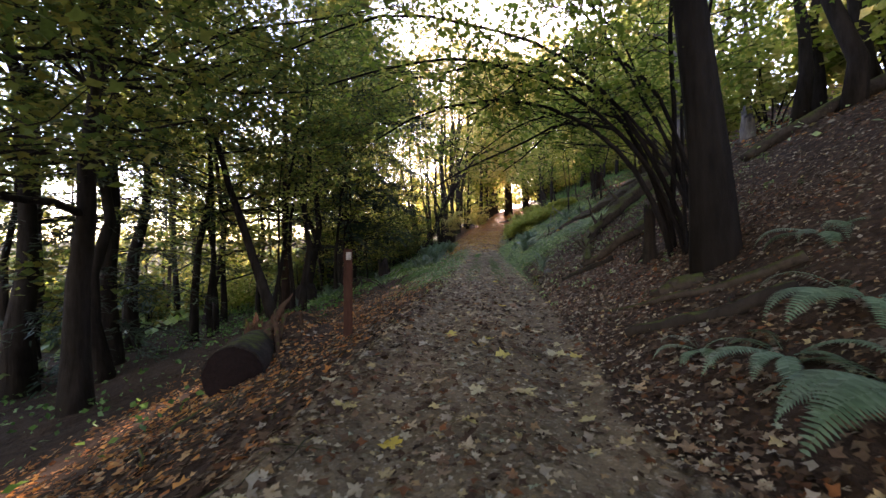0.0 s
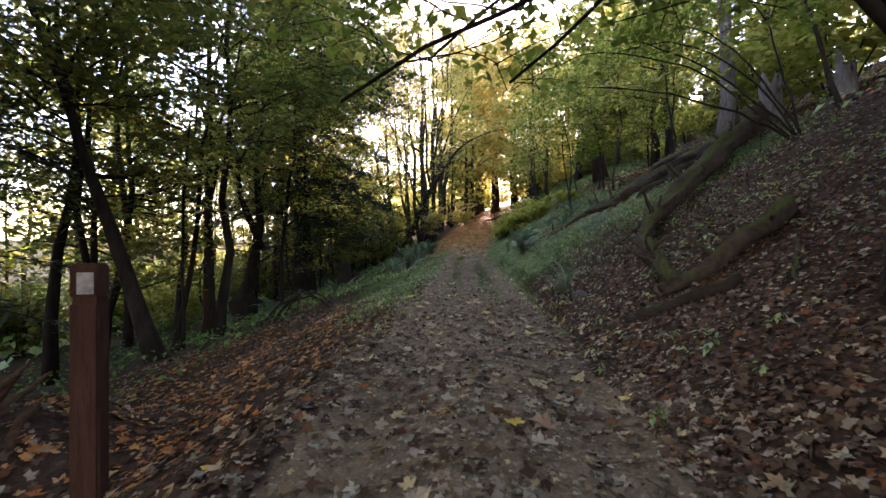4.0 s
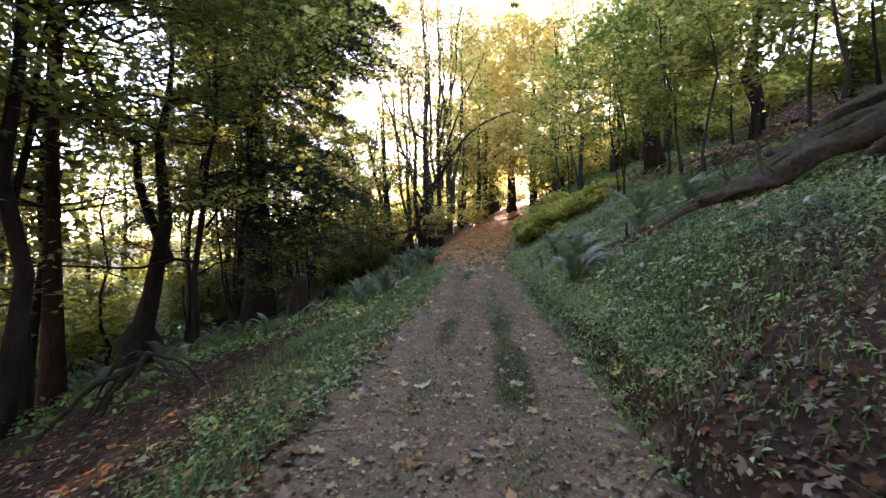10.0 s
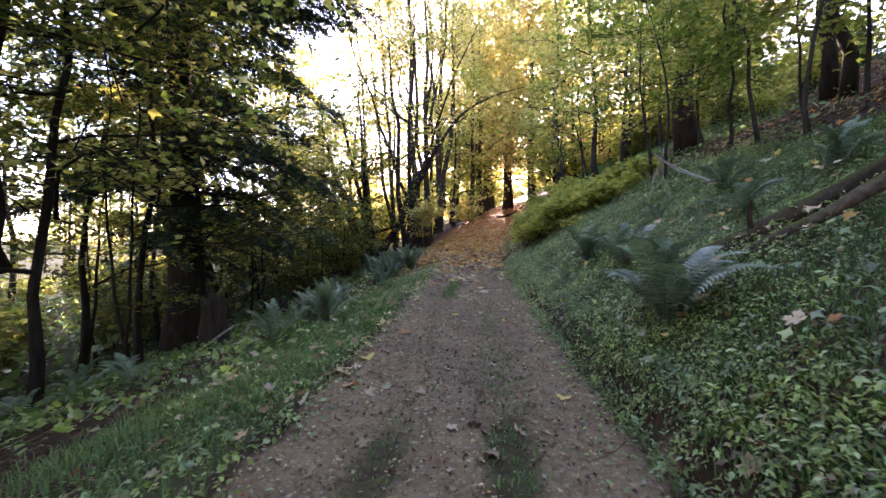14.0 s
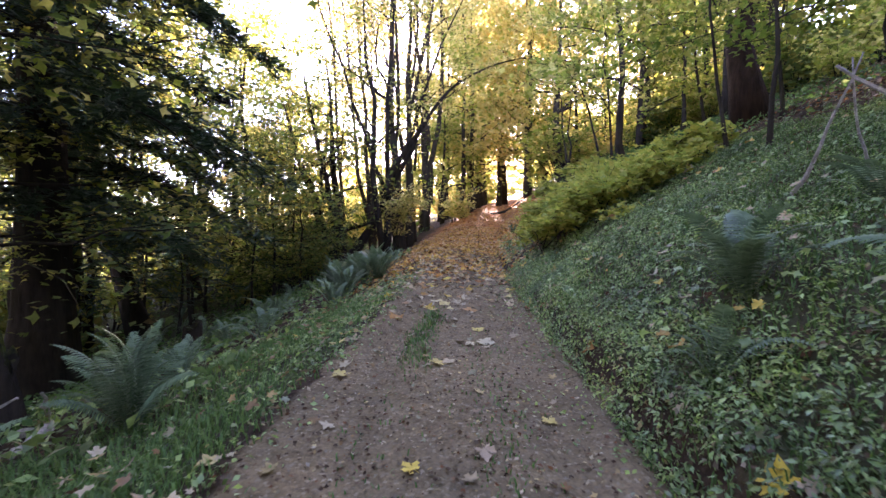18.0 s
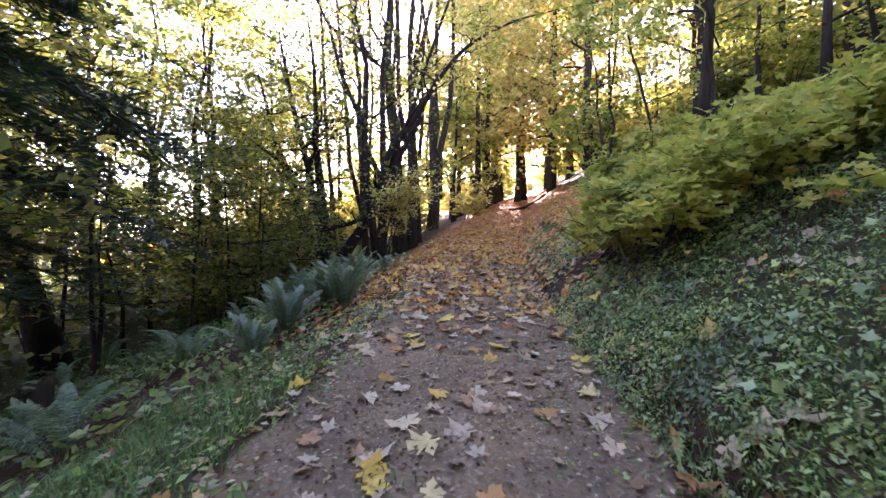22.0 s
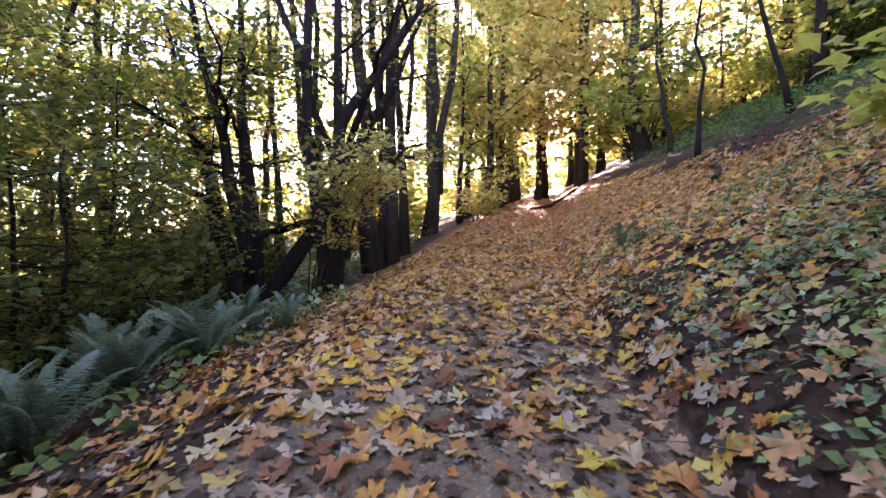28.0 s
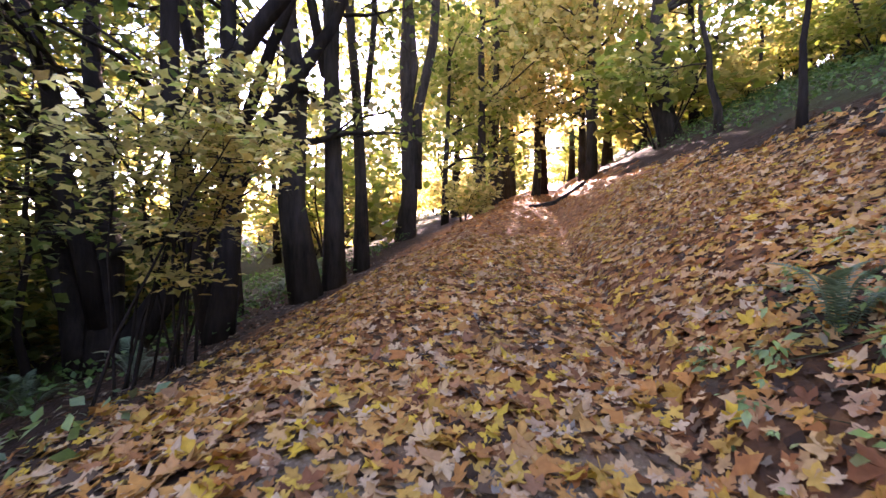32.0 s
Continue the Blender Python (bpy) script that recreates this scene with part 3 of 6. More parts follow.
def in_gap(p, at):
    """The slit between the crowns through which the low sun reaches the slope's shoulder."""
    x, y, z = p[:, 0] + at[0], p[:, 1] + at[1], p[:, 2] + gz(*at)
    b = z - 0.388 * y      # the same all along one such ray
    c = np.interp(b, [-7.4, -6.3, -5.1, -4.75, -4.4, -3.4], [-3.5, -3.75, -4.1, -5.2, -5.9, -5.4])
    return (np.abs(x - c - 0.145 * y) < np.interp(b, [-6.2, -5.6, -5, -4.6], [0.18, 0.22, 0.34, 0.65])) & (b > -7.75) & (b < -2.6)


def leaves_on(rng, lines, per, spread_r, low=0.25):
    pts = []
    for line, _ in lines:
        f = rng.uniform(low, 1.0, per) * (len(line) - 1)
        i = np.minimum(f.astype(int), len(line) - 2)
        p = line[i] + (line[i + 1] - line[i]) * (f - i)[:, None]
        pts.append(p + rng.normal(size=(per, 3)) * np.array([spread_r, spread_r, spread_r * 0.4]))
    return np.vstack(pts)


def flare(n, r, top, foot=1.5):
    s = np.linspace(0, 1, n)
    rr = r * (1 - s) + top * s
    return rr * (1 + (foot - 1) * np.exp(-s * n * 0.9))


def broadleaf(seed, height, r, bark, leaf, crown_at=0.35, limbs=9, length=3.2, rise=0.55, twigs=5, per=22, size=0.14, shape=SIMPLE, lean=(0, 0), forks=(), wobble=0.12, spread_r=0.28, sides=8, droop=0.0, side=None, at=None, over=None, far=False, tilt=0.42):
    """The trunk's, the limbs' and the crown's meshes of one leafy tree, standing at the origin. forks: extra stems as (height share, lean x, lean y)."""
    rng = np.random.default_rng(seed)
    n = 11
    trunk = wander(rng, (0, 0, -0.35), (lean[0], lean[1], height), n, wobble)
    rad = flare(n, r, r * 0.08)
    stems = [(trunk, rad)]
    for f, lx, ly in forks:
        i = int(f * (n - 1))
        e = trunk[i] + np.array([lx, ly, height * (1 - f) * 0.9])
        stems.append((wander(rng, trunk[i], e, 8, wobble * 1.5), np.linspace(rad[i] * 0.72, r * 0.15, 8)))
    tv = join([tube_tri(p, q, sides, 0.04, rng) for p, q in stems])
    ls = []
    for p, q in stems:
        ls += limb_set(rng, p, q, crown_at if p is trunk else 0.35, max(2, limbs // len(stems)), length, rise, droop, side)
    if over:      # boughs that reach over the track, as (count, length, rise)
        ls += limb_set(rng, trunk, rad, crown_at + 0.15, over[0], over[1], over[2], 0.0, 0.1)
    tw = twigs_of(rng, ls, twigs, length * 0.42)
    if at:
        ls = [q for q in ls if not in_gap(q[0], at).any()]
        tw = [q for q in tw if not in_gap(q[0], at).any()]
    where = leaves_on(rng, tw, per, spread_r)
    if at:
        where = where[~in_gap(where, at)]
    cv = scatter(shape, where, size * rng.uniform(0.6, 1.25, len(where)), rng, tilt)
    if far:      # limbs joined to the trunk
        tv = join([tv] + [tube_tri(p, q, 4, cap=False) for p, q in ls])
        return (mesh_of("trunk", *tv, bark, True), mesh_of("twig", *join([tube_tri(a[::2], b[::2], 3, cap=False) for a, b in tw]), bark, True), mesh_of("crown", *cv, leaf))
    return (mesh_of("trunk", *tv, bark, True), *limb_meshes(ls, tw, bark), mesh_of("crown", *cv, leaf))


def conifer(seed, height, r, bark, start=0.2, whorls=26, length=3.0, sprays=60, size=0.34, lean=(0, 0), droop=0.35, bare=0, fine=0, at=None, reach=None):
    """A fir or cedar: straight trunk, drooping boughs with flat sprays."""
    rng = np.random.default_rng(seed)
    n = 12
    trunk = wander(rng, (0, 0, -0.4), (lean[0], lean[1], height), n, 0.04)
    rad = flare(n, r, r * 0.12, 1.7)
    boughs = []
    for k in range(whorls):
        f = start + (0.985 - start) * (k + rng.uniform(0, 0.8)) / whorls
        q = f * (n - 1)
        i = min(int(q), n - 2)
        p = trunk[i] + (trunk[i + 1] - trunk[i]) * (q - i)
        for _ in range(3):
            a = rng.uniform(0, 2 * math.pi)
            ln = length * (1.0 - f ** 2.2) * (1.0 if not fine else 0.5 + 0.75 * min(1, f / 0.3)) * rng.uniform(0.65, 1.1) + 0.3
            e = p + np.array([math.cos(a) * ln, math.sin(a) * ln, 0.12 * ln - droop * ln])
            boughs.append((wander(rng, p, e, 6, 0.1, -0.1 * ln), np.linspace(max(0.02, r * 0.09), 0.006, 6)))
    for _ in range(reach[4] if reach else 0):      # long boughs to one side, as (turn, length, from, to, count)
        z, a = rng.uniform(reach[2], reach[3]), radians(reach[0]) + rng.normal() * 0.16
        p = np.array([0, 0, z])
        e = p + np.array([math.cos(a), math.sin(a), -0.12]) * reach[1] * rng.uniform(0.75, 1.05)
        boughs.append((wander(rng, p, e, 6, 0.1, -0.5), np.linspace(0.05, 0.008, 6)))
    if at:
        boughs = [q for q in boughs if not in_gap(q[0], at).any()]
    snags = limb_set(rng, trunk, rad, 0.06, bare, 1.1, 0.1) if bare else []
    boughs_all = boughs + [(p, q * 0.3) for p, q in snags]
    where, head = [], []
    twigs = []
    for line, _ in boughs if fine else []:      # drooping branchlets along the boughs
        dv = line[-1] - line[0]
        a0, ln = math.atan2(dv[1], dv[0]), np.linalg.norm(dv)
        for j in range(fine):
            f = (0.1 + 0.88 * (j + rng.uniform(0, 1)) / fine) * (len(line) - 1)
            i = min(int(f), len(line) - 2)
            p = line[i] + (line[i + 1] - line[i]) * (f - i)
            a, l = a0 + rng.choice([-1, 1]) * rng.uniform(0.35, 1.2), (0.25 + 0.22 * ln) * rng.uniform(0.5, 1.1)
            e = p + np.array([math.cos(a) * l, math.sin(a) * l, -rng.uniform(0.25, 0.7) * l])
            twigs.append((np.array([p, (p + e) / 2 + (0, 0, 0.08 * l), e]), np.array([0.008, 0.006, 0.003])))
    if at:
        twigs = [q for q in twigs if not in_gap(q[0], at).any()]
    for line, _ in twigs if fine else boughs:
        f = rng.uniform(0.12, 1.0, sprays) * (len(line) - 1)
        i = np.minimum(f.astype(int), len(line) - 2)
        where.append(line[i] + (line[i + 1] - line[i]) * (f - i)[:, None] + rng.normal(size=(sprays, 3)) * 0.05)
        dv = line[-1] - line[0]
        head.append(math.atan2(dv[1], dv[0]) + rng.choice([-1, 1], sprays) * rng.uniform(0.2, 1.1, sprays))
    where, head = np.vstack(where), np.concatenate(head)
    if at:
        keep = ~in_gap(where, at)
        where, head = where[keep], head[keep]
    cv = scatter(NEEDLE, where, size * rng.uniform(0.6, 1.2, len(where)), rng, 0.35, head)
    return (mesh_of("trunk", *tube_tri(trunk, rad, 10, 0.03, rng), bark, True), *limb_meshes(boughs_all, twigs, bark, "bough"), mesh_of("crown", *cv, NEEDLES))


def plant(meshes, x, y, label, category="tree", group="", turn=0.0, size=1.0, name="tree", sink=0.0):
    ob = thing(name, x, y, label, category, group, turn, size, gz(x, y) - sink)
    stem = None
    for me in meshes:
        name = me.name.split(".")[0]
        q = part(name, me, stem if stem and name in ("limb", "bough", "twig") else ob)
        if name == "trunk":
            stem = q
        if name == "twig":
            tagged(q, kind="stuff")
    return ob


# ---- trees of the downhill side ----
DARK = "tall dark-barked leafy tree on the slope below the track"
DL = dict(shape=STAR, size=0.18, spread_r=0.36)
early = [
    (-11.3, 15.8, 16, 0.22, (-0.5, 0)), (-11.0, 20.4, 15, 0.16, (0.4, 0.3)),
    # (-5.2, -2.5) stands unseen behind the start, added to shade it
    (-8.7, 10.6, 15, 0.17, (0.2, 0)), (-10.6, 9.4, 15, 0.2, (0, 0.3)), (-12.2, 12.6, 16, 0.18, (0, 0)), (-9.2, 15.6, 15, 0.13, (0.3, 0)), (-5.9, 17.3, 16, 0.14, (0.5, 0.4)), (-7.4, 4.2, 13, 0.2, (1.2, 0.5)), (-5.2, -2.5, 13, 0.2, (0.8, 0.5)), (-7.3, 8.2, 14, 0.22, (0.9, 0.5)), (-8.9, 16.3, 15, 0.1, (0.1, 0)), (-10.8, 11.1, 15, 0.28, (0, 0)), (-8.6, 6.8, 15, 0.24, (-0.3, 0)), (-13.0, 11.0, 16, 0.2, (0.3, 0)),
]
for k, (x, y, h, r, lean) in enumerate(early):
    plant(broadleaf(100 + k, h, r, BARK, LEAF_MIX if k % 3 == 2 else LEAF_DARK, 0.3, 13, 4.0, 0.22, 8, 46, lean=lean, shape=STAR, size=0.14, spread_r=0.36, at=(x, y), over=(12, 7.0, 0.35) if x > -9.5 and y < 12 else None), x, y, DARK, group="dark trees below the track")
# leaning tree by the track, and the plain stems beyond it
plant(broadleaf(120, 12, 0.17, BARK, LEAF_DARK, 0.3, 12, 3.4, 0.2, 8, 42, lean=(-4.0, -0.4), wobble=0.05, **DL, at=(-5.45, 14.2), over=(6, 6.0, 0.4)), -5.45, 14.2, "leaning slender dark tree below the track", group="dark trees below the track")
plant(broadleaf(121, 12, 0.09, BARK, LEAF_DARK, 0.3, 8, 2.2, 0.3, 6, 28, lean=(1.6, 0.5), wobble=0.06, **DL, at=(-6.9, 17.2)), -6.9, 17.2, "thin leaning dark tree with sparse leaves", group="dark trees below the track")
plant(broadleaf(122, 11, 0.05, BARK, LEAF_DARK, 0.35, 6, 1.6, 0.3, 6, 26, lean=(-0.3, 0.2), **DL, at=(-6.2, 16.8)), -6.2, 16.8, "thin dark sapling on the lower slope", "sapling")
plant(broadleaf(123, 17, 0.19, BARK_RED, LEAF_DARK, 0.25, 18, 5.4, 0.12, 8, 42, wobble=0.02, droop=0.05, **DL, at=(-7.4, 20.2), over=(8, 7.5, 0.35)), -7.4, 20.2, "straight reddish-brown trunk with level leafy branches", group="dark trees below the track")
plant(broadleaf(124, 13, 0.12, BARK, LEAF_MIX, 0.25, 14, 5.4, 0.25, 8, 42, lean=(0.7, 0.3), **DL, at=(-9.3, 21.6)), -9.3, 21.6, DARK, group="dark trees below the track")
plant(broadleaf(125, 13, 0.11, BARK, LEAF_MIX, 0.25, 14, 5.2, 0.25, 8, 42, lean=(0.5, 0.3), **DL, at=(-8.3, 27.6)), -8.3, 27.6, DARK, group="dark trees below the track")
plant(broadleaf(127, 16, 0.36, BARK, LEAF_MIX, 0.25, 12, 3.6, 0.2, 8, 42, lean=(-4.4, -0.6), wobble=0.03, **DL, at=(-8.9, 36.0)), -8.9, 36.0, "leaning dark tree with a flared foot", group="dark trees below the track")
plant(broadleaf(128, 13, 0.1, BARK, LEAF_DARK, 0.3, 8, 2.4, 0.35, 6, 28, lean=(-2.9, -0.4), **DL, at=(-9.5, 36.1)), -9.5, 36.1, "thin dark stem beside a leaning tree", group="dark trees below the track")

plant(broadleaf(129, 14, 0.1, BARK, LEAF_MIX, 0.22, 18, 4.4, 0.15, 8, 26, lean=(0.8, -0.3), size=0.16, shape=STAR, spread_r=0.34, at=(-5.7, 22.8), over=(12, 5.6, 0.3)), -5.7, 22.8, "slender maple with level layers of yellowing leaves", group="dark trees below the track")


def burl_tree():
    """A forked dark tree with a swollen burl at its foot."""
    meshes = broadleaf(126, 11, 0.27, BARK, LEAF_DARK, 0.45, 8, 2.2, 0.3, 6, 24, lean=(1.2, 0.3), forks=((0.3, -3.0, 0.2),), **DL)
    ob = plant(meshes, -7.45, 22.7, "forked dark tree with a swollen burl at its foot")
    rng = np.random.default_rng(9)
    z = np.linspace(-0.3, 1.5, 10)
    v, f = tube_tri(np.stack([0.12 + 0.1 * np.sin(z * 2.2 - 0.6), 0.04 * np.cos(z * 4), z], 1), [0.56, 0.5, 0.42, 0.44, 0.52, 0.55, 0.5, 0.4, 0.3, 0.2], 14, 0.1, rng)
    part("burl", mesh_of("burl", v, f, BARK, True), ob, "swollen dark burl")


burl_tree()
plant(conifer(131, 25, 0.5, BARK, 0.17, 46, 4.0, 70, 0.25, droop=0.45, bare=10, fine=14, at=(-6.5, 28.6), reach=(-4, 5.2, 10.6, 15, 26)), -6.5, 28.6, "big dark fir with drooping boughs beside the track", "fir tree", name="fir_tree")
plant(conifer(133, 12, 0.24, BARK, 0.04, 24, 2.9, 12, 0.3, droop=0.35, fine=9, at=(-9.8, 12.7)), -9.8, 12.7, "dense dark young hemlock on the lower slope", "fir tree", name="fir_tree")
plant(conifer(132, 20, 0.25, BARK, 0.15, 24, 4.2, 18, 0.4, droop=0.4, bare=8, fine=9), -9.5, 33.0, "dark fir standing lower on the slope", "fir tree", name="fir_tree")
for k, (x, y, r, h) in enumerate([(-6.1, 25.4, 0.05, 8), (-5.8, 25.0, 0.05, 9), (-6.0, 33.7, 0.055, 9), (-7.2, 36.3, 0.06, 9), (-4.6, 35.2, 0.05, 7), (-8.6, 27.5, 0.06, 9), (-9.6, 29.0, 0.05, 8), (-3.8, 38.0, 0.05, 7), (-10.4, 25.5, 0.06, 9)]):
    plant(broadleaf(140 + k, h, r, BARK, LEAF_MIX if k % 2 else LEAF_DARK, 0.26, 8, 1.9, 0.25, 7, 18, size=0.15, shape=STAR, lean=((k % 3 - 1) * 0.5, 0.2), at=(x, y)), x, y, "thin dark sapling with sparse leaves on the lower slope", "sapling", "saplings below the track", name="sapling")
for k, (x, y, r, h) in enumerate([(-7.3, 42.4, 0.22, 15), (-9.7, 40.5, 0.18, 14), (-8.0, 41.0, 0.17, 14), (-11.5, 35.5, 0.2, 15), (-12.5, 45, 0.24, 16), (-5.0, 47, 0.2, 15)]):
    plant(broadleaf(160 + k, h, r, BARK_GREY if k % 2 else BARK, LEAF_MIX, 0.4, 11, 3.2, 0.4, 7, 22, size=0.2, lean=((k % 3 - 1) * 0.8, 0.3), at=(x, y)), x, y, "slim tree with yellowing leaves on the lower slope", group="slim trees below the track")

for k, (x, y, h) in enumerate([(-4.3, 36.4, 6.0), (-6.3, 39.2, 6.5), (-3.4, 40.6, 6.0), (-7.4, 35.2, 5.5), (-3.0, 36.0, 4.0), (-4.6, 40.2, 7.0), (-6.6, 43.5, 10), (-8.6, 41.5, 10), (-10.2, 44.5, 11), (-5.2, 46.0, 10), (-7.8, 38.5, 9), (-9.5, 36.5, 9)]):
    plant(broadleaf(150 + k, h, 0.07, BARK, LEAF_MIX if k == 3 else LEAF_DARK, 0.3, 16, 2.7, 0.14, 6, 20, size=0.155, shape=STAR, droop=0.04, at=(x, y)), x, y, "low dark green tree with layered leafy branches", group="low trees below the bend")

# ---- the clump of tall maples beside the bend ----
MAPLES = "tall mossy maple in a clump beside the leaf-strewn bend"
BEND = [      # x, y, height, radius, limbs, lean, forks
    (-2.5, 40.7, 11, 0.27, 36, (-0.9, 0.6), ((0.05, 4.6, 1.6), (0.08, -3.2, 1.2), (0.1, -1.8, -0.4)), BARK, LEAF_DARK, "many-stemmed dark maple with a low leaning limb"),
    (-0.17, 40.2, 16, 0.17, 34, (0.5, 0.6), ((0.2, 4.2, 0.8), (0.2, -4.0, 0.8), (0.05, -1.2, -0.3)), BARK, LEAF_MIX, "forked dark maple with a limb leaning over the track"),
    (-0.95, 42.6, 21, 0.14, 22, (-1.5, 1.0), ((0.12, -2.4, 0.5),), BARK_MOSS, LEAF_GOLD, MAPLES),
    (0.4, 42.5, 23, 0.25, 22, (-1.0, 0.5), (), BARK_GREY, LEAF_GOLD, MAPLES),
    (0.85, 42.9, 24, 0.19, 26, (0.3, 0.5), ((0.22, -1.6, 0.6), (0.3, 2.0, 0.4)), BARK_GREY, LEAF_GOLD, MAPLES),
    (1.0, 45.0, 23, 0.16, 22, (-0.4, 0.5), ((0.25, 1.6, 0.5),), BARK_GREY, LEAF_GOLD, MAPLES),
    (1.65, 50.2, 25, 0.29, 28, (0.5, 0.5), ((0.12, 1.2, 0.3), (0.2, -1.4, 0.5)), BARK_GREY, LEAF_GOLD, MAPLES),
    (-2.7, 43.5, 22, 0.12, 18, (-1.6, 0.3), (), BARK_GREY, LEAF_GOLD, MAPLES),
    (0.0, 46.8, 23, 0.15, 20, (-0.6, 0.3), ((0.2, -1.5, 0.4),), BARK_GREY, LEAF_GOLD, MAPLES),
    (-1.6, 47.5, 22, 0.11, 16, (-0.4, 0.3), (), BARK_GREY, LEAF_GOLD, MAPLES),
]
for k, (x, y, h, r, n, lean, forks, bark, leaf, label) in enumerate(BEND):
    plant(broadleaf(170 + k, h, r, bark, leaf, 0.36 if k else 0.2, n, 3.6, 0.85 if k else 0.35, 8, 17 if k else 14, lean=lean, forks=forks, wobble=0.06, size=0.19, spread_r=0.42, at=(x, y), tilt=0.7), x, y, label, group="maples at the bend")
plant(broadleaf(185, 17, 0.22, BARK_GREY, LEAF_GOLD, 0.3, 10, 3.5, 0.6, 7, 34, lean=(0.6, 0.3), size=0.2, spread_r=0.4, at=(3.5, 60.8)), 3.5, 60.8, MAPLES, group="maples at the bend")

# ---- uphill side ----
# bark colour lowered to hold the shade this trunk stands in
plant(broadleaf(180, 17, 0.225, BARK_SHADED, LEAF_GREEN, 0.4, 9, 3.2, 0.5, 7, 30, lean=(-1.6, -0.2), wobble=0.03, **DL, at=(3.46, 5.45)), 3.46, 5.45, "stout dark-barked tree beside the track, shade in its bark colour, slightly leaning")
plant(broadleaf(181, 14, 0.4, BARK_RED, LEAF_MIX, 0.3, 11, 3.6, 0.5, 7, 34, size=0.22, at=(11.5, 31.3)), 11.5, 31.3, "stout brown tree on the bank above the bushes", group="trees on the bank")
for k, (x, y, r, h, lean, leaf) in enumerate([
        (11.6, 24.8, 0.14, 14, (0.3, 0), LEAF_MIX), (17.5, 38.6, 0.42, 18, (0.3, 0), LEAF_MIX), (12.1, 50.2, 0.34, 16, (-0.8, 0), LEAF_MIX), (10.5, 39.5, 0.065, 8, (-2.2, 0.3), LEAF_MIX),
        (9.2, 16.6, 0.2, 15, (0.3, 0), LEAF_GREEN), (12.5, 19.0, 0.16, 15, (0.2, 0), LEAF_GREEN), (14.0, 28.0, 0.18, 15, (0, 0), LEAF_MIX), (12.0, 12.0, 0.22, 15, (0, 0), LEAF_GREEN),
        # (6.8, 1.5), (6.0, -4.5), (10.5, 2.5): added out of view to shade the start
        (8.8, 33.5, 0.13, 12, (-0.8, 0), LEAF_MIX), (6.8, 1.5, 0.2, 12, (-2.5, 0.5), LEAF_DARK), (9.0, 6.5, 0.2, 13, (-1.0, 0.5), LEAF_GREEN), (6.0, -4.5, 0.2, 12, (-2.5, 0), LEAF_DARK), (10.5, 2.5, 0.2, 13, (-1, 0), LEAF_DARK), (14.5, 44.0, 0.2, 15, (0, 0), LEAF_GREEN), (10.9, 46.0, 0.1, 9, (-1.0, 0.5), LEAF_MIX), (9.1, 40.6, 0.06, 8, (0.3, 0.2), LEAF_GREEN)]):
    plant(broadleaf(190 + k, h, r, BLEACHED if (x, y) == (9.2, 16.6) else BARK if k % 2 else BARK_GREY, leaf, 0.25, 11, 3.0, 0.4, 7, 15, size=0.2, tilt=0.7, lean=lean, at=(x, y)), x, y, "slim tree with green and yellow leaves on the bank", group="trees on the bank")
# the first two trunks are out of view, added so their boughs shade the start
for k, (x, y, h, lean, turn) in enumerate([(-4.6, 0.3, 12, (0.8, 0), 0.1), (4.9, -1.2, 12, (-0.8, 0), 3.1), (8.4, 8.9, 14, (-0.6, 0), 3.1), (10.4, 12.6, 15, (0, 0), None), (13.2, 15.0, 16, (0, 0), None), (12.5, 8.0, 15, (0, 0), None), (15.0, 11.5, 16, (0, 0), None)]):
    plant(broadleaf(230 + k, h, 0.17, BARK, LEAF_DARK, 0.35, 18, 4.8, 0.25, 7, 32, lean=lean, side=turn, **DL), x, y, "dark leafy tree with boughs spread over the start of the track", group="trees round the start")
# unseen trees added behind and beside the start to cut its skylight
for k, (x, y) in enumerate([(-3.4, -4.4), (2.3, -4.9), (-3.6, -8.2), (2.9, -9.6), (-6.2, -6.6), (6.9, -8.6), (-4.4, -12.5), (2.2, -13.6), (8.6, -3.4), (-8.4, -1.6), (-9.6, 3.6)]):
    plant(broadleaf(250 + k, 13.5, 0.19, BARK, LEAF_DARK, 0.3, 18, 5.0, 0.25, 7, 30, lean=(0.6 if x < 0 else -0.6, 1.0), **DL, at=(x, y)), x, y, "leafy tree added out of view behind the start to shade it", group="trees round the start")
for k, (x, y, lean) in enumerate([(-6.2, 25.8, (1.2, -0.4)), (-8.6, 30.6, (1.0, 0)), (-6.6, 18.6, (0.9, 0.3))]):
    plant(broadleaf(195 + k, 14, 0.09, BARK, (LEAF_DARK, LEAF_MIX, LEAF_DARK)[k], 0.24, 20, 4.6, 0.14, 8, 26, lean=lean, size=0.16, shape=STAR, spread_r=0.34, at=(x, y), over=(12, 5.4, 0.35)), x, y, "slender maple with level layers of olive leaves", group="dark trees below the track")
for k, (x, y) in enumerate([(8.2, 0.5), (9.6, 4.6), (7.4, -4.2), (11.6, 1.4), (-5.5, -7.0), (-9.0, -3.5), (-3.6, -10.5), (-12.0, 0.5)]):      # dark crowns added around the start, mostly out of view, to shade it
    plant(broadleaf(200 + k, 14, 0.2, BARK, LEAF_DARK, 0.34, 14, 4.6, 0.25, 7, 30, lean=(-1.2, 0), **DL), x, y, "tall leafy tree added round the start to shade it, mostly unseen")
# added behind the start, never in view, to keep skylight off the bank
plant(broadleaf(188, 13, 0.2, BARK, LEAF_DARK, 0.3, 16, 5.0, 0.2, 7, 30, lean=(-1.5, 0), **DL), 4.6, -7.0, "unseen leafy tree added on the bank behind the start for shade")
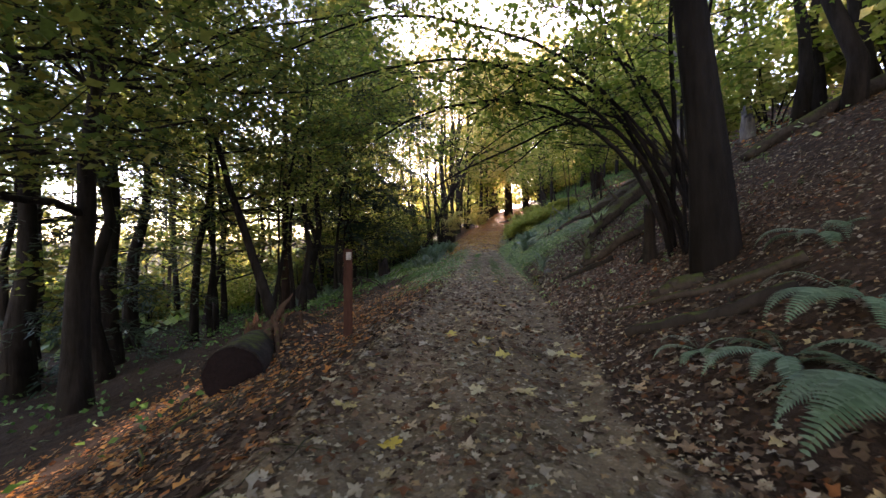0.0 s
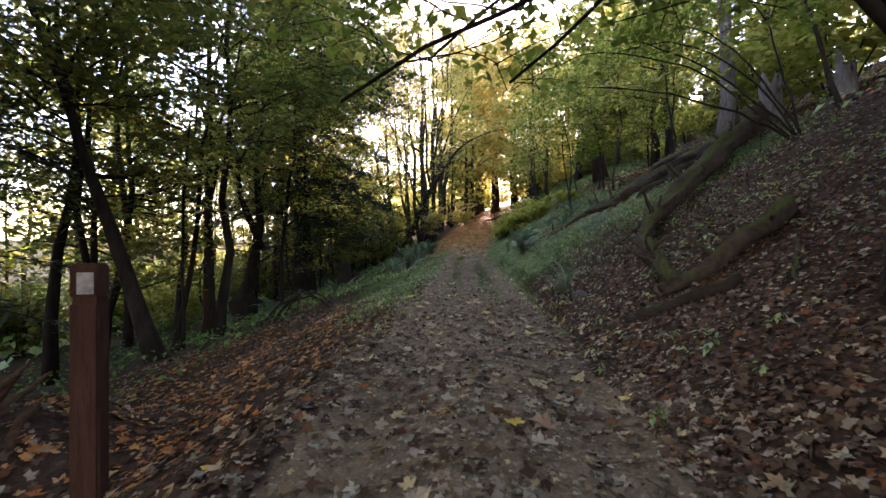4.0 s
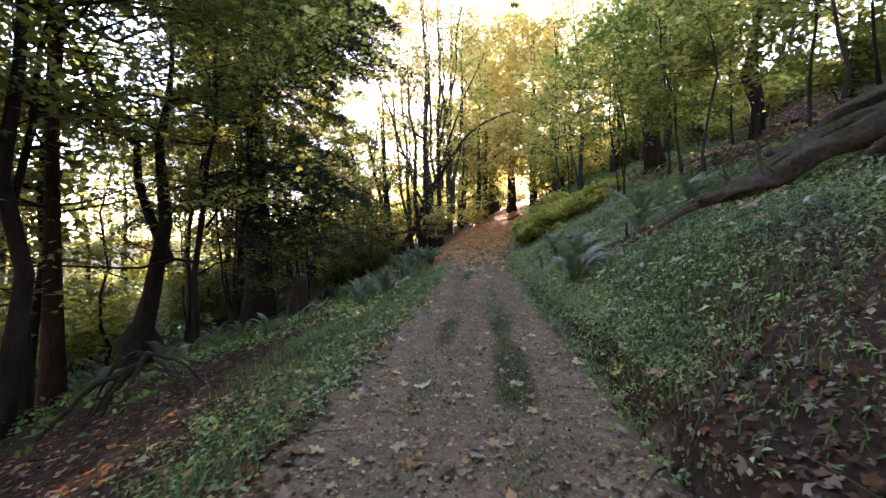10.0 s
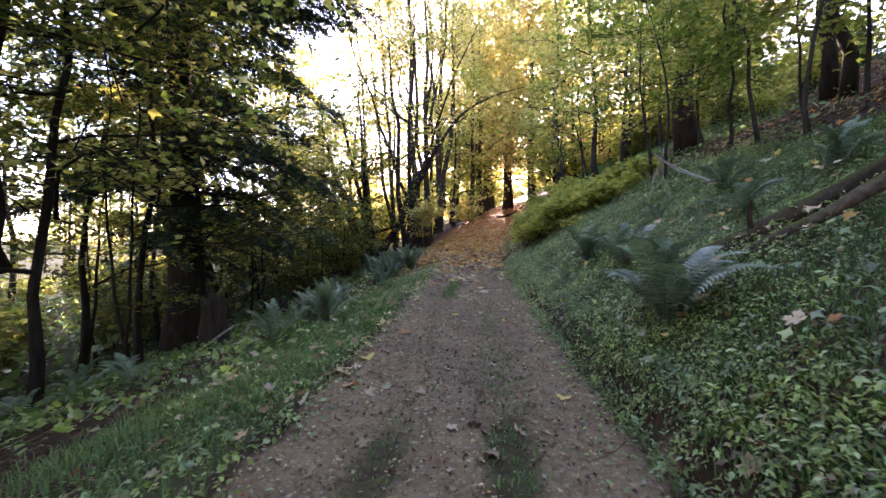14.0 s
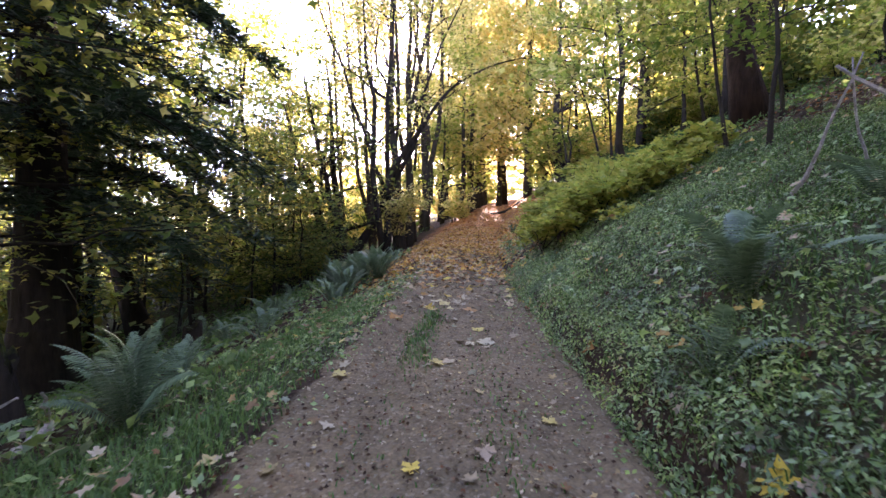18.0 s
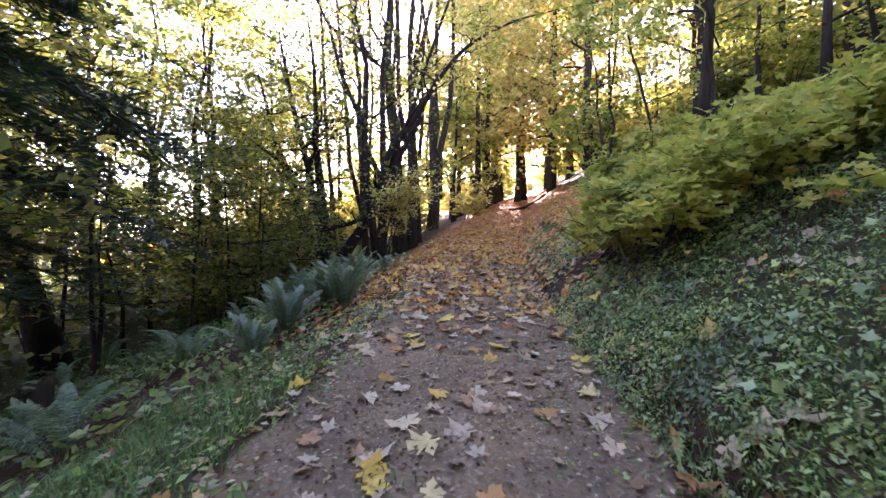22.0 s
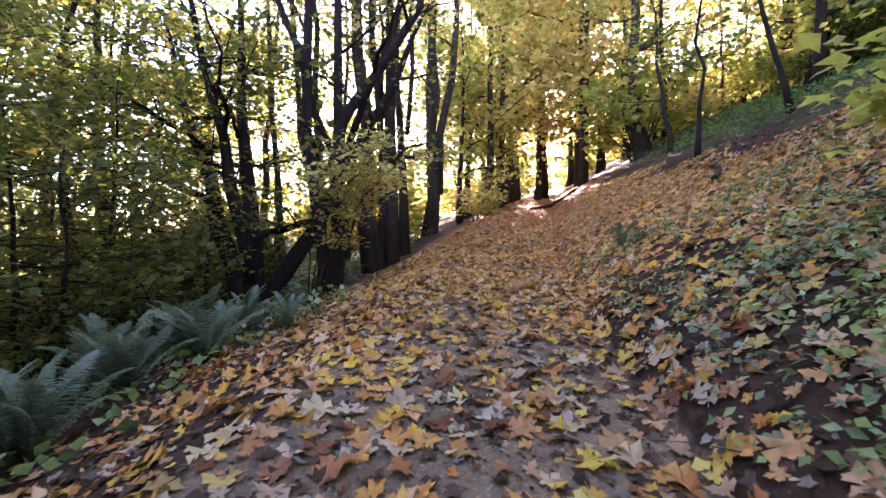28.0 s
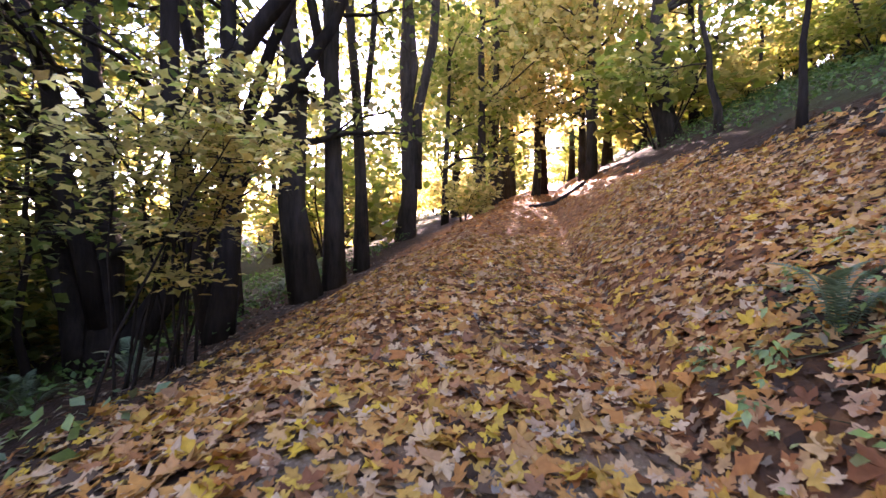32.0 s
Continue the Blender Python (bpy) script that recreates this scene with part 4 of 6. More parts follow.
for k, (x, y, h, lean) in enumerate([(8.76, 25.1, 6.5, (-0.2, 0)), (8.32, 27.7, 6.5, (-0.9, 0)), (8.3, 22.4, 7, (0.5, 0.4)), (9.8, 21.0, 7, (0.2, 0)), (10.4, 23.5, 6.5, (0.2, 0)), (7.6, 26.0, 6, (-0.6, 0)), (10.2, 28.6, 7, (0, 0)), (8.6, 23.8, 7.5, (-1.0, 0)), (8.8, 19.0, 7, (-0.6, 0)), (10.6, 18.2, 8, (-0.8, 0)), (9.6, 30.2, 8, (-0.8, 0.2)), (12.2, 27.0, 8, (0, 0)), (12.8, 22.0, 9, (0, 0)), (8.2, 12.2, 8, (-0.6, 1.2)), (7.4, 31.0, 6.5, (-0.6, 0.3))]):
    plant(broadleaf(210 + k, h, 0.045, BARK_GREY, LEAF_GREEN if k % 2 else LEAF_MIX, 0.34, 13, 2.3, 0.15, 7, 17, size=0.17, shape=STAR, tilt=0.65, lean=lean, at=(x, y)), x, y, "pale slender sapling with green maple leaves", "sapling", "saplings on the bank", name="sapling")


def arching_maple():
    """A many-stemmed vine maple whose stems arch over the track."""
    rng = np.random.default_rng(33)
    ob = thing("vine_maple", 3.69, 6.6, "many-stemmed vine maple with shade-darkened stems arching over the track", "tree")
    tw = []
    arched = [(-4.4, 0.6, 1.5), (-4.0, 0.9, 1.3), (-3.2, 1.2, 1.6), (-5.0, -0.4, 2.2), (-3.6, 0.8, 2.3), (-2.4, 1.0, 1.5), (-5.4, 0.6, 2.9), (-3.0, 0.2, 2.6), (-6.0, 0.4, 3.5)]
    upright = [(-1.2, 2.4, 6.2), (0.4, 1.2, 6.8), (-0.6, -0.8, 6.6), (1.6, 0.4, 6.2), (-2.0, 1.0, 5.6)]
    for k, e in enumerate(arched + upright):
        a = (-0.12 + 0.16 * (k % 5) + rng.normal() * 0.06, 0.45 * math.sin(2.4 * k), -0.3)
        high = 2.75 + 0.6 * e[2] if k < len(arched) else 2.2 + 0.26 * e[2]
        s = np.linspace(0, 1, 14)[:, None]
        line = (1 - s) ** 2 * np.array(a) + 2 * s * (1 - s) * np.array([(0.2 + 0.12 * math.sin(5.1 * k)) * e[0], 0.3 * e[1], high]) + s ** 2 * np.array(e)
        line += np.cumsum(rng.normal(size=line.shape), axis=0) * np.linspace(0, 0.062, 14)[:, None]
        r0 = rng.uniform(0.022, 0.05)
        br = limb_set(rng, line, np.linspace(r0, 0.02, 14), 0.36, 9, 1.8, 0.35)
        sub = br + twigs_of(rng, br, 4, 0.7)
        v, f = join([tube_tri(line, np.linspace(r0, 0.012, 14), 7, 0.05, rng)] + [tube_tri(p, np.maximum(q * 0.7, 0.004), 4, cap=False) for p, q in sub])
        # stems take the bark that has shade in its colour
        part("stem", mesh_of("stem", v, f, BARK_SHADED, True), ob)
        tw += sub
    where = leaves_on(rng, tw, 13, 0.24)
    part("crown", mesh_of("crown", *scatter(STAR, where, 0.11 * rng.uniform(0.6, 1.2, len(where)), rng, 0.6), LEAF_GREEN), ob, "thin scatter of green leaves")


arching_maple()


# ---- woods further off, from a few grown kinds ----
def woods():
    rng = np.random.default_rng(77)
    kinds = []
    for k in range(4):
        kinds.append((broadleaf(300 + k, 17, 0.15, BARK, LEAF_DARK if k % 2 else LEAF_MIX, 0.15, 13, 3.4, 0.3, 5, 28, size=0.32, wobble=0.06, spread_r=0.55, far=True), "slim dark tree in the woods below the track", "tree"))
    for k in range(4):
        kinds.append((broadleaf(310 + k, 18, 0.2, BARK if k % 2 else BARK_GREY, (LEAF_GOLD, LEAF_MIX, LEAF_GOLD, LEAF_GREEN)[k], 0.14, 13, 4.0, 0.4, 5, 28, size=0.36, wobble=0.06, spread_r=0.65, far=True, tilt=0.8), "tall tree with golden leaves further up the hill", "tree"))
    kinds.append((conifer(320, 24, 0.28, BARK_RED, 0.12, 20, 3.4, 34, 0.7, droop=0.3), "tall dark fir further off in the woods", "fir_tree"))
    for k in range(3):
        kinds.append((broadleaf(325 + k, 13, 0.14, BARK_GREY, (LEAF_GOLD, LEAF_GOLD, LEAF_MIX)[k], 0.08, 10, 3.6, 0.35, 5, 26, size=0.56, wobble=0.08, spread_r=0.7, far=True, tilt=0.9), "golden tree on the sunny hillside far ahead", "tree"))
    shrubs = [(shrub(330, LEAF_MIX), "yellow-green undergrowth shrub among the trees", "shrub"), (shrub(331, LEAF_DARK), "dark green undergrowth shrub among the trees", "shrub"), (shrub(332, LEAF_GOLD), "golden undergrowth shrub among the trees", "shrub")]
    made, spots = {}, []

    def drop(kind, x, y, size, gap=4.5):
        if any((x - a) ** 2 + (y - b) ** 2 < gap for a, b in spots):
            return
        spots.append((x, y))
        meshes, label, name = kind
        turn = rng.uniform(0, 360)
        if label not in made:
            made[label] = {}
        if id(meshes) not in made[label]:
            made[label][id(meshes)] = plant(meshes, x, y, label, {"tree": "tree", "fir_tree": "fir tree", "shrub": "bush"}[name], "woods" if name != "shrub" else "undergrowth", turn, size, name)
        else:
            copy_thing(made[label][id(meshes)], pose(x, y, gz(x, y), 0, 0, turn) @ Matrix.Scale(size / made[label][id(meshes)].scale[0], 4))
    for _ in range(46):      # below the track
        y = rng.uniform(-10, 60)
        d = -rng.uniform(11, 36)
        k = rng.integers(0, 4)
        drop(kinds[k if y > 24 else k // 2 * 2 + 1], track_x(y) + d, y, rng.uniform(0.75, 1.15))
    for _ in range(26):      # far down the slope
        y = rng.uniform(-8, 72)
        drop(kinds[rng.integers(0, 4)], track_x(y) - rng.uniform(36, 64), y, rng.uniform(0.8, 1.1))
    for _ in range(24):      # up the bank
        y = rng.uniform(-10, 60)
        d = rng.uniform(15, 32)
        drop(kinds[4 + rng.integers(0, 4)], track_x(y) + d, y, rng.uniform(0.7, 1.1))
    for _ in range(16):      # on the ridge above
        y = rng.uniform(8, 75)
        drop(kinds[4 + rng.integers(0, 4)], track_x(y) + rng.uniform(20, 44), y, rng.uniform(0.7, 1.1))
    for x, y, size in ((14.0, 43.0, 0.8), (16.5, 48.0, 0.85), (13.6, 52.0, 0.8), (18.0, 43.0, 0.8), (15.5, 38.0, 0.75), (19.0, 51.0, 0.9)):
        drop(kinds[5], x, y, size)
    for _ in range(6):      # on the bank past the bushes
        y = rng.uniform(37, 54)
        drop(kinds[(5, 7)[rng.integers(0, 2)]], track_x(y) + rng.uniform(10, 18), y, rng.uniform(0.55, 0.85))
    for _ in range(20):      # young trees on the hillside above the bend
        y = rng.uniform(37, 60)
        drop(kinds[(5, 7, 6)[rng.integers(0, 3)]], track_x(y) + rng.uniform(8, 20), y, rng.uniform(0.4, 0.62), 3.0)
    for _ in range(34):
        y = rng.uniform(36, 60)
        drop(shrubs[rng.integers(0, 2)], track_x(y) + rng.uniform(8.5, 22), y, rng.uniform(0.9, 1.7), 1.5)
    for x, y, size in ((-4.2, 41.6, 1.1), (-5.8, 42.4, 1.4), (-7.4, 45.2, 1.6), (-4.4, 44.2, 1.2), (-9.0, 43.0, 1.5), (-6.2, 38.0, 1.1), (-10.8, 40.0, 1.5), (-3.0, 42.4, 0.9), (-11.6, 46.6, 1.6)):
        drop(shrubs[1], x, y, size, 0.5)
    for _ in range(22):      # undergrowth at the foot of the slope
        y = rng.uniform(18, 38)
        k = (1, 1, 0)[rng.integers(0, 3)]
        drop(shrubs[k if y > 24 else 1], track_x(y) - rng.uniform(12.5, 22), y, rng.uniform(0.9, 1.6), 1.5)
    for x, y, s in ((10.2, 66.5, 1.2), (14.5, 64, 0.9), (-14, 30, 0.9), (20, 56, 0.8), (-16, 18, 0.9), (17, 47, 0.8)):
        drop(kinds[8], x, y, s)
    for _ in range(90):      # ahead, past the bend; beyond them the slope lies open to the sun
        y = rng.uniform(51, 63)
        d = rng.uniform(-24, 26)
        if abs(d) < 2.6 or abs(track_x(y) + d + 3.53 - 0.145 * y) < 0.9:
            continue
        x, size = track_x(y) + d, rng.uniform(0.95, 1.4) if d > -4 else rng.uniform(0.5, 0.8)
        if any((x - a) ** 2 + (y - b) ** 2 < 4.5 for a, b in spots):
            continue
        if abs(x + 3.53 - 0.145 * y) < 5:      # these leave the slit open
            spots.append((x, y))
            k = rng.integers(0, 4)
            plant(broadleaf(340 + len(spots), 18 * size, 0.2 * size, BARK if k % 2 else BARK_GREY, (LEAF_GOLD, LEAF_MIX, LEAF_GOLD, LEAF_GREEN)[k], 0.22, 13, 4.4, 0.4, 5, 30, size=0.4, wobble=0.06, spread_r=0.7, at=(x, y), far=True, tilt=0.9), x, y, "tall tree with golden leaves further up the hill", "tree", "woods")
        else:
            drop(kinds[4 + rng.integers(0, 4)], x, y, size)
    for x, y, size in ((4.2, 65.5, 1.25), (8.0, 69.5, 1.3), (5.6, 71.5, 1.35), (9.2, 74.5, 1.3), (13.8, 70.5, 1.2), (12.4, 62.5, 1.1), (5.0, 56.5, 1.2), (10.7, 56.0, 1.2), (6.3, 62.5, 1.25), (5.9, 59.2, 1.25), (7.2, 66.2, 1.3), (8.6, 72.6, 1.3), (6.6, 77.0, 1.4), (11.3, 59.8, 1.15), (9.3, 63.4, 1.2)):
        spots.append((x, y))
        plant(broadleaf(380 + len(spots), 18 * size, 0.2 * size, BARK_GREY, LEAF_GOLD, 0.2, 18, 4.8, 0.35, 5, 36, size=0.4, wobble=0.06, spread_r=0.75, at=(x, y), far=True, tilt=0.9), x, y, "tall golden maple beyond the bend of the track", "tree", "woods")
    for _ in range(90):     # low gold trees on the open slope beyond
        y = rng.uniform(90, 124)
        drop(kinds[9 + rng.integers(0, 3)], track_x(y) + rng.uniform(-34, 34), y, rng.uniform(0.5, 0.85), 6.0)
    for _ in range(24):      # far up the hill
        y = rng.uniform(126, 160)
        drop(kinds[4 + rng.integers(0, 4)], track_x(y) + rng.uniform(-40, 60), y, rng.uniform(0.9, 1.3))
    for _ in range(62):
        y = rng.uniform(2, 56)
        k = (0, 1, 1)[rng.integers(0, 3)]
        drop(shrubs[k if y > 24 else 1], track_x(y) - rng.uniform(14, 38), y, rng.uniform(0.8, 1.5), 2.0)
    for _ in range(40):
        y = rng.uniform(6, 56)
        drop(shrubs[rng.integers(0, 2)], track_x(y) + rng.uniform(11, 28), y, rng.uniform(0.7, 1.4), 2.0)
    for _ in range(10):      # above the start
        y = rng.uniform(7, 19)
        drop(shrubs[0], track_x(y) + rng.uniform(9, 15), y, rng.uniform(1.3, 2.0), 2.0)
    for _ in range(34):      # golden undergrowth beside and past the bend
        y = rng.uniform(54, 86)
        d = rng.choice([rng.uniform(-16, -3), rng.uniform(3.4, 14)])
        drop(shrubs[(2, 2, 0)[rng.integers(0, 3)]], track_x(y) + d, y, rng.uniform(1.3, 2.4), 2.0)
    for _ in range(44):
        y = rng.uniform(50, 76)
        d = rng.uniform(-26, 24)
        if -3 < d < 3.4:
            continue
        drop(shrubs[(0, 2, 2)[rng.integers(0, 3)]], track_x(y) + d, y, rng.uniform(0.9, 2.2), 2.0)


def shrub(seed, leaf):
    """A head-high shrub for the undergrowth."""
    rng = np.random.default_rng(seed)
    lines = []
    for k in range(9):
        a = rng.uniform(0, 2 * math.pi)
        q = rng.uniform(0.3, 1.3)
        lines.append((wander(rng, (math.cos(a) * 0.1, math.sin(a) * 0.1, -0.1), (math.cos(a) * q, math.sin(a) * q, rng.uniform(1.0, 2.4)), 6, 0.12, -0.15), np.linspace(0.02, 0.005, 6)))
    tw = twigs_of(rng, lines, 5, 0.7, 0.1)
    where = leaves_on(rng, tw, 22, 0.28, 0.1)
    where = where[where[:, 2] > 0.1]
    return (*limb_meshes(lines, tw, BARK, "stem"), mesh_of("foliage", *scatter(SIMPLE, where, 0.23 * rng.uniform(0.6, 1.25, len(where)), rng, 0.5), leaf))


woods()


# ---- bushes ----
def bush(seed, x, y, rx, ry, h, count, leaf, shape, size, label, name="bush", stems=26, lean=(0, 0), low=0.2):
    """A spreading shrub: arching stems from a few feet and leaves in layers at their ends."""
    rng = np.random.default_rng(seed)
    ob = thing(name, x, y, label, "bush")
    z0 = gz(x, y)
    lines = []
    for k in range(stems):
        a = rng.uniform(0, 2 * math.pi)
        q = math.sqrt(rng.uniform(0, 1))
        bx, by = rng.normal() * rx * 0.28, rng.normal() * ry * 0.28
        ex, ey = math.cos(a) * rx * q + lean[0], math.sin(a) * ry * q + lean[1]
        ez = gz(x + ex, y + ey) - z0 + h * rng.uniform(low, 1.0) * (1 - 0.5 * (1 - low) * q * q)
        p = wander(rng, (bx, by, gz(x + bx, y + by) - z0 - 0.05), (ex, ey, ez), 8, 0.12, -0.25 * h)
        lines.append((p, np.linspace(0.016, 0.004, 8)))
    if x > 3:      # kept clear of the track
        lines = [q for q in lines if (q[0][:, 0] + x - track_x(q[0][:, 1] + y)).min() > 1.3]
    tw = twigs_of(rng, lines, 5, 0.6, 0.1)
    for me in limb_meshes(lines, tw, BARK, "stem"):
        q = part(me.name.split(".")[0], me, ob)
        if me.name.startswith("twig"):
            tagged(q, kind="stuff")
    where = leaves_on(rng, tw, max(3, count // len(tw)), 0.16, 0.2)
    out = where[:, :2] * 1.0
    clear = (out[:, 0] + x - track_x(out[:, 1] + y) > 1.35) | (x < 3)
    where = where[clear & (where[:, 2] > ground_z(x + out[:, 0], y + out[:, 1]) - z0 + 0.08)]
    part("foliage", mesh_of("foliage", *scatter(shape, where, size * rng.uniform(0.6, 1.25, len(where)), rng, 0.42), leaf), ob)
    return ob


bush(401, 5.25, 28.4, 1.8, 1.7, 1.15, 5200, BUSH_LEAF, MAPLE, 0.135, "sprawling yellow-green maple bush overhanging the track", stems=36)
bush(402, 6.8, 28.9, 1.9, 1.7, 1.0, 3600, BUSH_LEAF, FEW, 0.16, "yellow-green maple bush higher on the bank", stems=26)
bush(403, 6.5, 31.6, 1.5, 1.4, 1.4, 2800, BUSH_LEAF, STAR, 0.16, "yellow-green maple bush on the bank", stems=20)
bush(404, 0.3, 38.3, 1.1, 0.8, 2.8, 2300, LEAF_GOLD, STAR, 0.105, "yellow-leaved shrub among the maple stems", stems=17, lean=(0.9, -0.6), low=0.72)
bush(405, -3.4, 36.6, 1.6, 1.8, 2.6, 2400, LEAF_DARK, STAR, 0.13, "dense dark green shrub below the track", stems=30)
bush(407, -5.0, 38.5, 1.8, 1.8, 3.0, 2000, LEAF_MIX, STAR, 0.14, "dense dark green shrub below the track", stems=30)


# ---- ferns ----
def frond_mesh(seed, length, sag=0.72):
    rng = np.random.default_rng(seed)
    n = 30
    s = np.linspace(0, 1, n)
    reach, lift = 0.8 * s * length, length * (0.95 * s - sag * s ** 2.3)
    pts = np.stack([np.zeros(n) + 0.03 * length * np.sin(3 * s), reach, lift], 1)
    pieces = [tube_tri(pts[::3], np.linspace(0.006, 0.0015, len(pts[::3])), 3)]
    w = length * 0.13 * np.sin(np.pi * np.clip(s * 0.94 + 0.06, 0, 1)) ** 0.7
    for k in range(3, n):
        for sgn in (-1, 1):
            l, b = w[k] * rng.uniform(0.85, 1.1), length * 0.0125
            p = pts[k]
            tip = p + np.array([sgn * l, l * 0.3, -0.12 * l])
            v = np.array([p + (0, -b, 0), p + (0, b, 0), (p + tip) / 2 + (0, b * 1.1, 0.008), tip, (p + tip) / 2 + (0, -b * 0.7, 0.008)])
            pieces.append((v, np.array([(0, 1, 2), (0, 2, 4), (4, 2, 3)])))
    return mesh_of("frond", *join(pieces), FERN)


FRONDS = [frond_mesh(k, 1.0) for k in range(5)]
UPRIGHT = [frond_mesh(k + 9, 1.0, 0.5) for k in range(5)]


def fern(seed, x, y, size, count=18, label="arching dark green sword fern on the bank", rise=(4, 46), blades=FRONDS):
    rng = np.random.default_rng(seed)
    ob = thing("sword_fern", x, y, label, "fern", "sword ferns", 0, 1.0, gz(x, y) - 0.02)
    for k in range(count):
        q = part("frond", blades[k % 5], ob)
        s = 1.35 * size * rng.uniform(0.7, 1.15)
        q.matrix_basis = pose(0, 0, 0, 0, 0, 360 * k / count + rng.normal() * 12) @ pose(0, 0.03, 0, rng.uniform(*rise), rng.normal() * 8, 0) @ Matrix.Scale(s, 4)


UP, DOWN = "arching dark green sword fern on the bank", "grey-green sword fern at the edge of the track"
for k, (x, y, s, n, lab) in enumerate([
        (2.3, 2.85, 0.5, 13, UP), (2.25, 2.0, 0.6, 15, UP), (2.1, 3.45, 0.32, 9, UP), (2.95, 3.0, 0.5, 12, UP), (2.5, 10.85, 0.5, 9, UP), (3.5, 18.2, 0.7, 22, UP), (3.85, 19.0, 0.62, 18, UP), (3.62, 21.4, 0.4, 12, UP), (4.16, 21.9, 0.62, 22, UP), (4.15, 20.4, 0.66, 20, UP), (5.4, 20.0, 0.6, 14, UP),
        (5.5, 22.2, 0.45, 12, UP), (6.2, 21.5, 0.55, 14, UP), (6.4, 19.8, 0.6, 14, UP), (-0.4, 22.5, 0.7, 16, DOWN), (-0.95, 23.2, 0.6, 14, DOWN), (-0.9, 21.4, 0.55, 12, DOWN), (0.6, 30.9, 0.75, 22, DOWN), (-0.2, 30.3, 0.7, 18, DOWN), (-0.3, 29.3, 0.6, 16, DOWN), (0.1, 31.6, 0.7, 20, DOWN), (-0.2, 32.7, 0.7, 20, DOWN), (-0.7, 31.4, 0.7, 16, DOWN), (-0.9, 33.0, 0.7, 16, DOWN),
        (5.35, 35.9, 0.42, 11, UP), (-1.3, 24.8, 0.55, 12, DOWN), (3.9, 4.4, 0.5, 10, UP), (0.2, 34.3, 0.65, 14, DOWN), (-0.4, 33.9, 0.7, 16, DOWN), (-0.9, 35.6, 0.7, 16, DOWN), (-0.2, 36.0, 0.65, 14, DOWN), (-1.6, 35.0, 0.75, 16, DOWN), (-1.4, 36.6, 0.65, 14, DOWN), (0.7, 35.3, 0.4, 9, DOWN), (-2.2, 28.0, 0.5, 10, DOWN), (-2.0, 30.5, 0.6, 12, DOWN)]):
    fern(500 + k, x, y, s, n + 8 if lab == DOWN else n, lab, (-42, -8) if y < 5 else (8, 50), UPRIGHT if lab == DOWN else FRONDS)
frng = np.random.default_rng(51)
for k in range(34):
    fy = frng.uniform(19, 46)
    fern(560 + k, float(track_x(fy)) - frng.uniform(3.6, 11), fy, frng.uniform(0.45, 0.75), 10, "green sword fern in the undergrowth below the track")


# ---- logs, stumps, stones, post ----
def line_log(name, pts, radii, mat, label, category="log", lump=0.1, seed=1, k=13, cut=None, stubs=0, lift=True, stray=0.03):
    """A fallen trunk through points given as (x, y, height above the ground)."""
    rng = np.random.default_rng(seed)
    ctrl = np.array([(x, y, gz(x, y) + h) if lift else (x, y, h) for x, y, h in pts], float)
    s = np.linspace(0, len(ctrl) - 1, 9 * len(ctrl))
    line = np.stack([np.interp(s, np.arange(len(ctrl)), ctrl[:, c]) for c in range(3)], 1)
    for _ in range(3):
        line[1:-1] = (line[:-2] + 2 * line[1:-1] + line[2:]) / 4
    off = rng.normal(size=line.shape) * stray
    for _ in range(5):
        off[1:-1] = (off[:-2] + 2 * off[1:-1] + off[2:]) / 4
    line[1:-1] += off[1:-1]
    rad = np.interp(s, np.linspace(0, len(ctrl) - 1, len(radii)), radii)
    base = line[0].copy()
    ob = new(name)
    ob.matrix_basis = pose(*base)
    tagged(ob, label, category)
    stem = part("trunk", mesh_of("trunk", *tube_tri(line - base, rad, k, lump, rng), mat, True), ob)
    if cut:
        d = line[0] - line[1]
        d /= np.linalg.norm(d)
        v, f = tube_tri(np.array([d * 0.002, d * 0.014]), [rad[0] * 0.97, rad[0] * 0.94], 20, 0.02, rng)
        part("sawn_end", mesh_of("sawn_end", v, f, cut), ob, "dark sawn end")
    for j in range(stubs):
        i = rng.integers(3, len(line) - 3)
        e = rng.normal(size=3)
        e[2] = abs(e[2]) + 0.4
        e = e / np.linalg.norm(e) * rng.uniform(0.2, 0.6)
        p = line[i] - base
        part("branch_stub", mesh_of("branch_stub", *tube_tri(wander(rng, p, p + e, 5, 0.15), np.linspace(rad[i] * 0.4, 0.012, 5), 6, 0.05, rng), mat, True), stem)
    return ob


line_log("log", [(-3.02, 6.15, -0.62), (-3.15, 6.9, -0.62), (-3.35, 7.8, -0.66)], [0.43, 0.42, 0.4], BARK, "thick dark sawn log lying at the edge of the track", cut=CUT, seed=3, k=22, lump=0.015, stray=0.0, lift=False)
line_log("log", [(2.9, 8.85, 0.05), (3.5, 8.75, 0.12), (4.25, 8.8, 0.16)], [0.06, 0.085, 0.1], BARK_MOSS, "mossy broken limb meeting the foot of a fallen trunk", seed=19, stubs=2, lump=0.15)
line_log("mossy_log", [(2.98, 8.85, 0.06), (3.1, 9.2, 0.1), (3.3, 9.8, 0.12), (3.55, 10.55, 0.14), (4.0, 11.15, 0.2), (4.95, 11.75, 0.3), (6.1, 12.6, 0.36), (7.0, 13.4, 0.45), (7.75, 14.1, 0.5)], [0.07, 0.08, 0.09, 0.105, 0.125, 0.15, 0.17, 0.2, 0.23], BARK_MOSS, "bent moss-covered fallen trunk snaking down the bank", seed=4, stubs=14, lump=0.3, k=18)
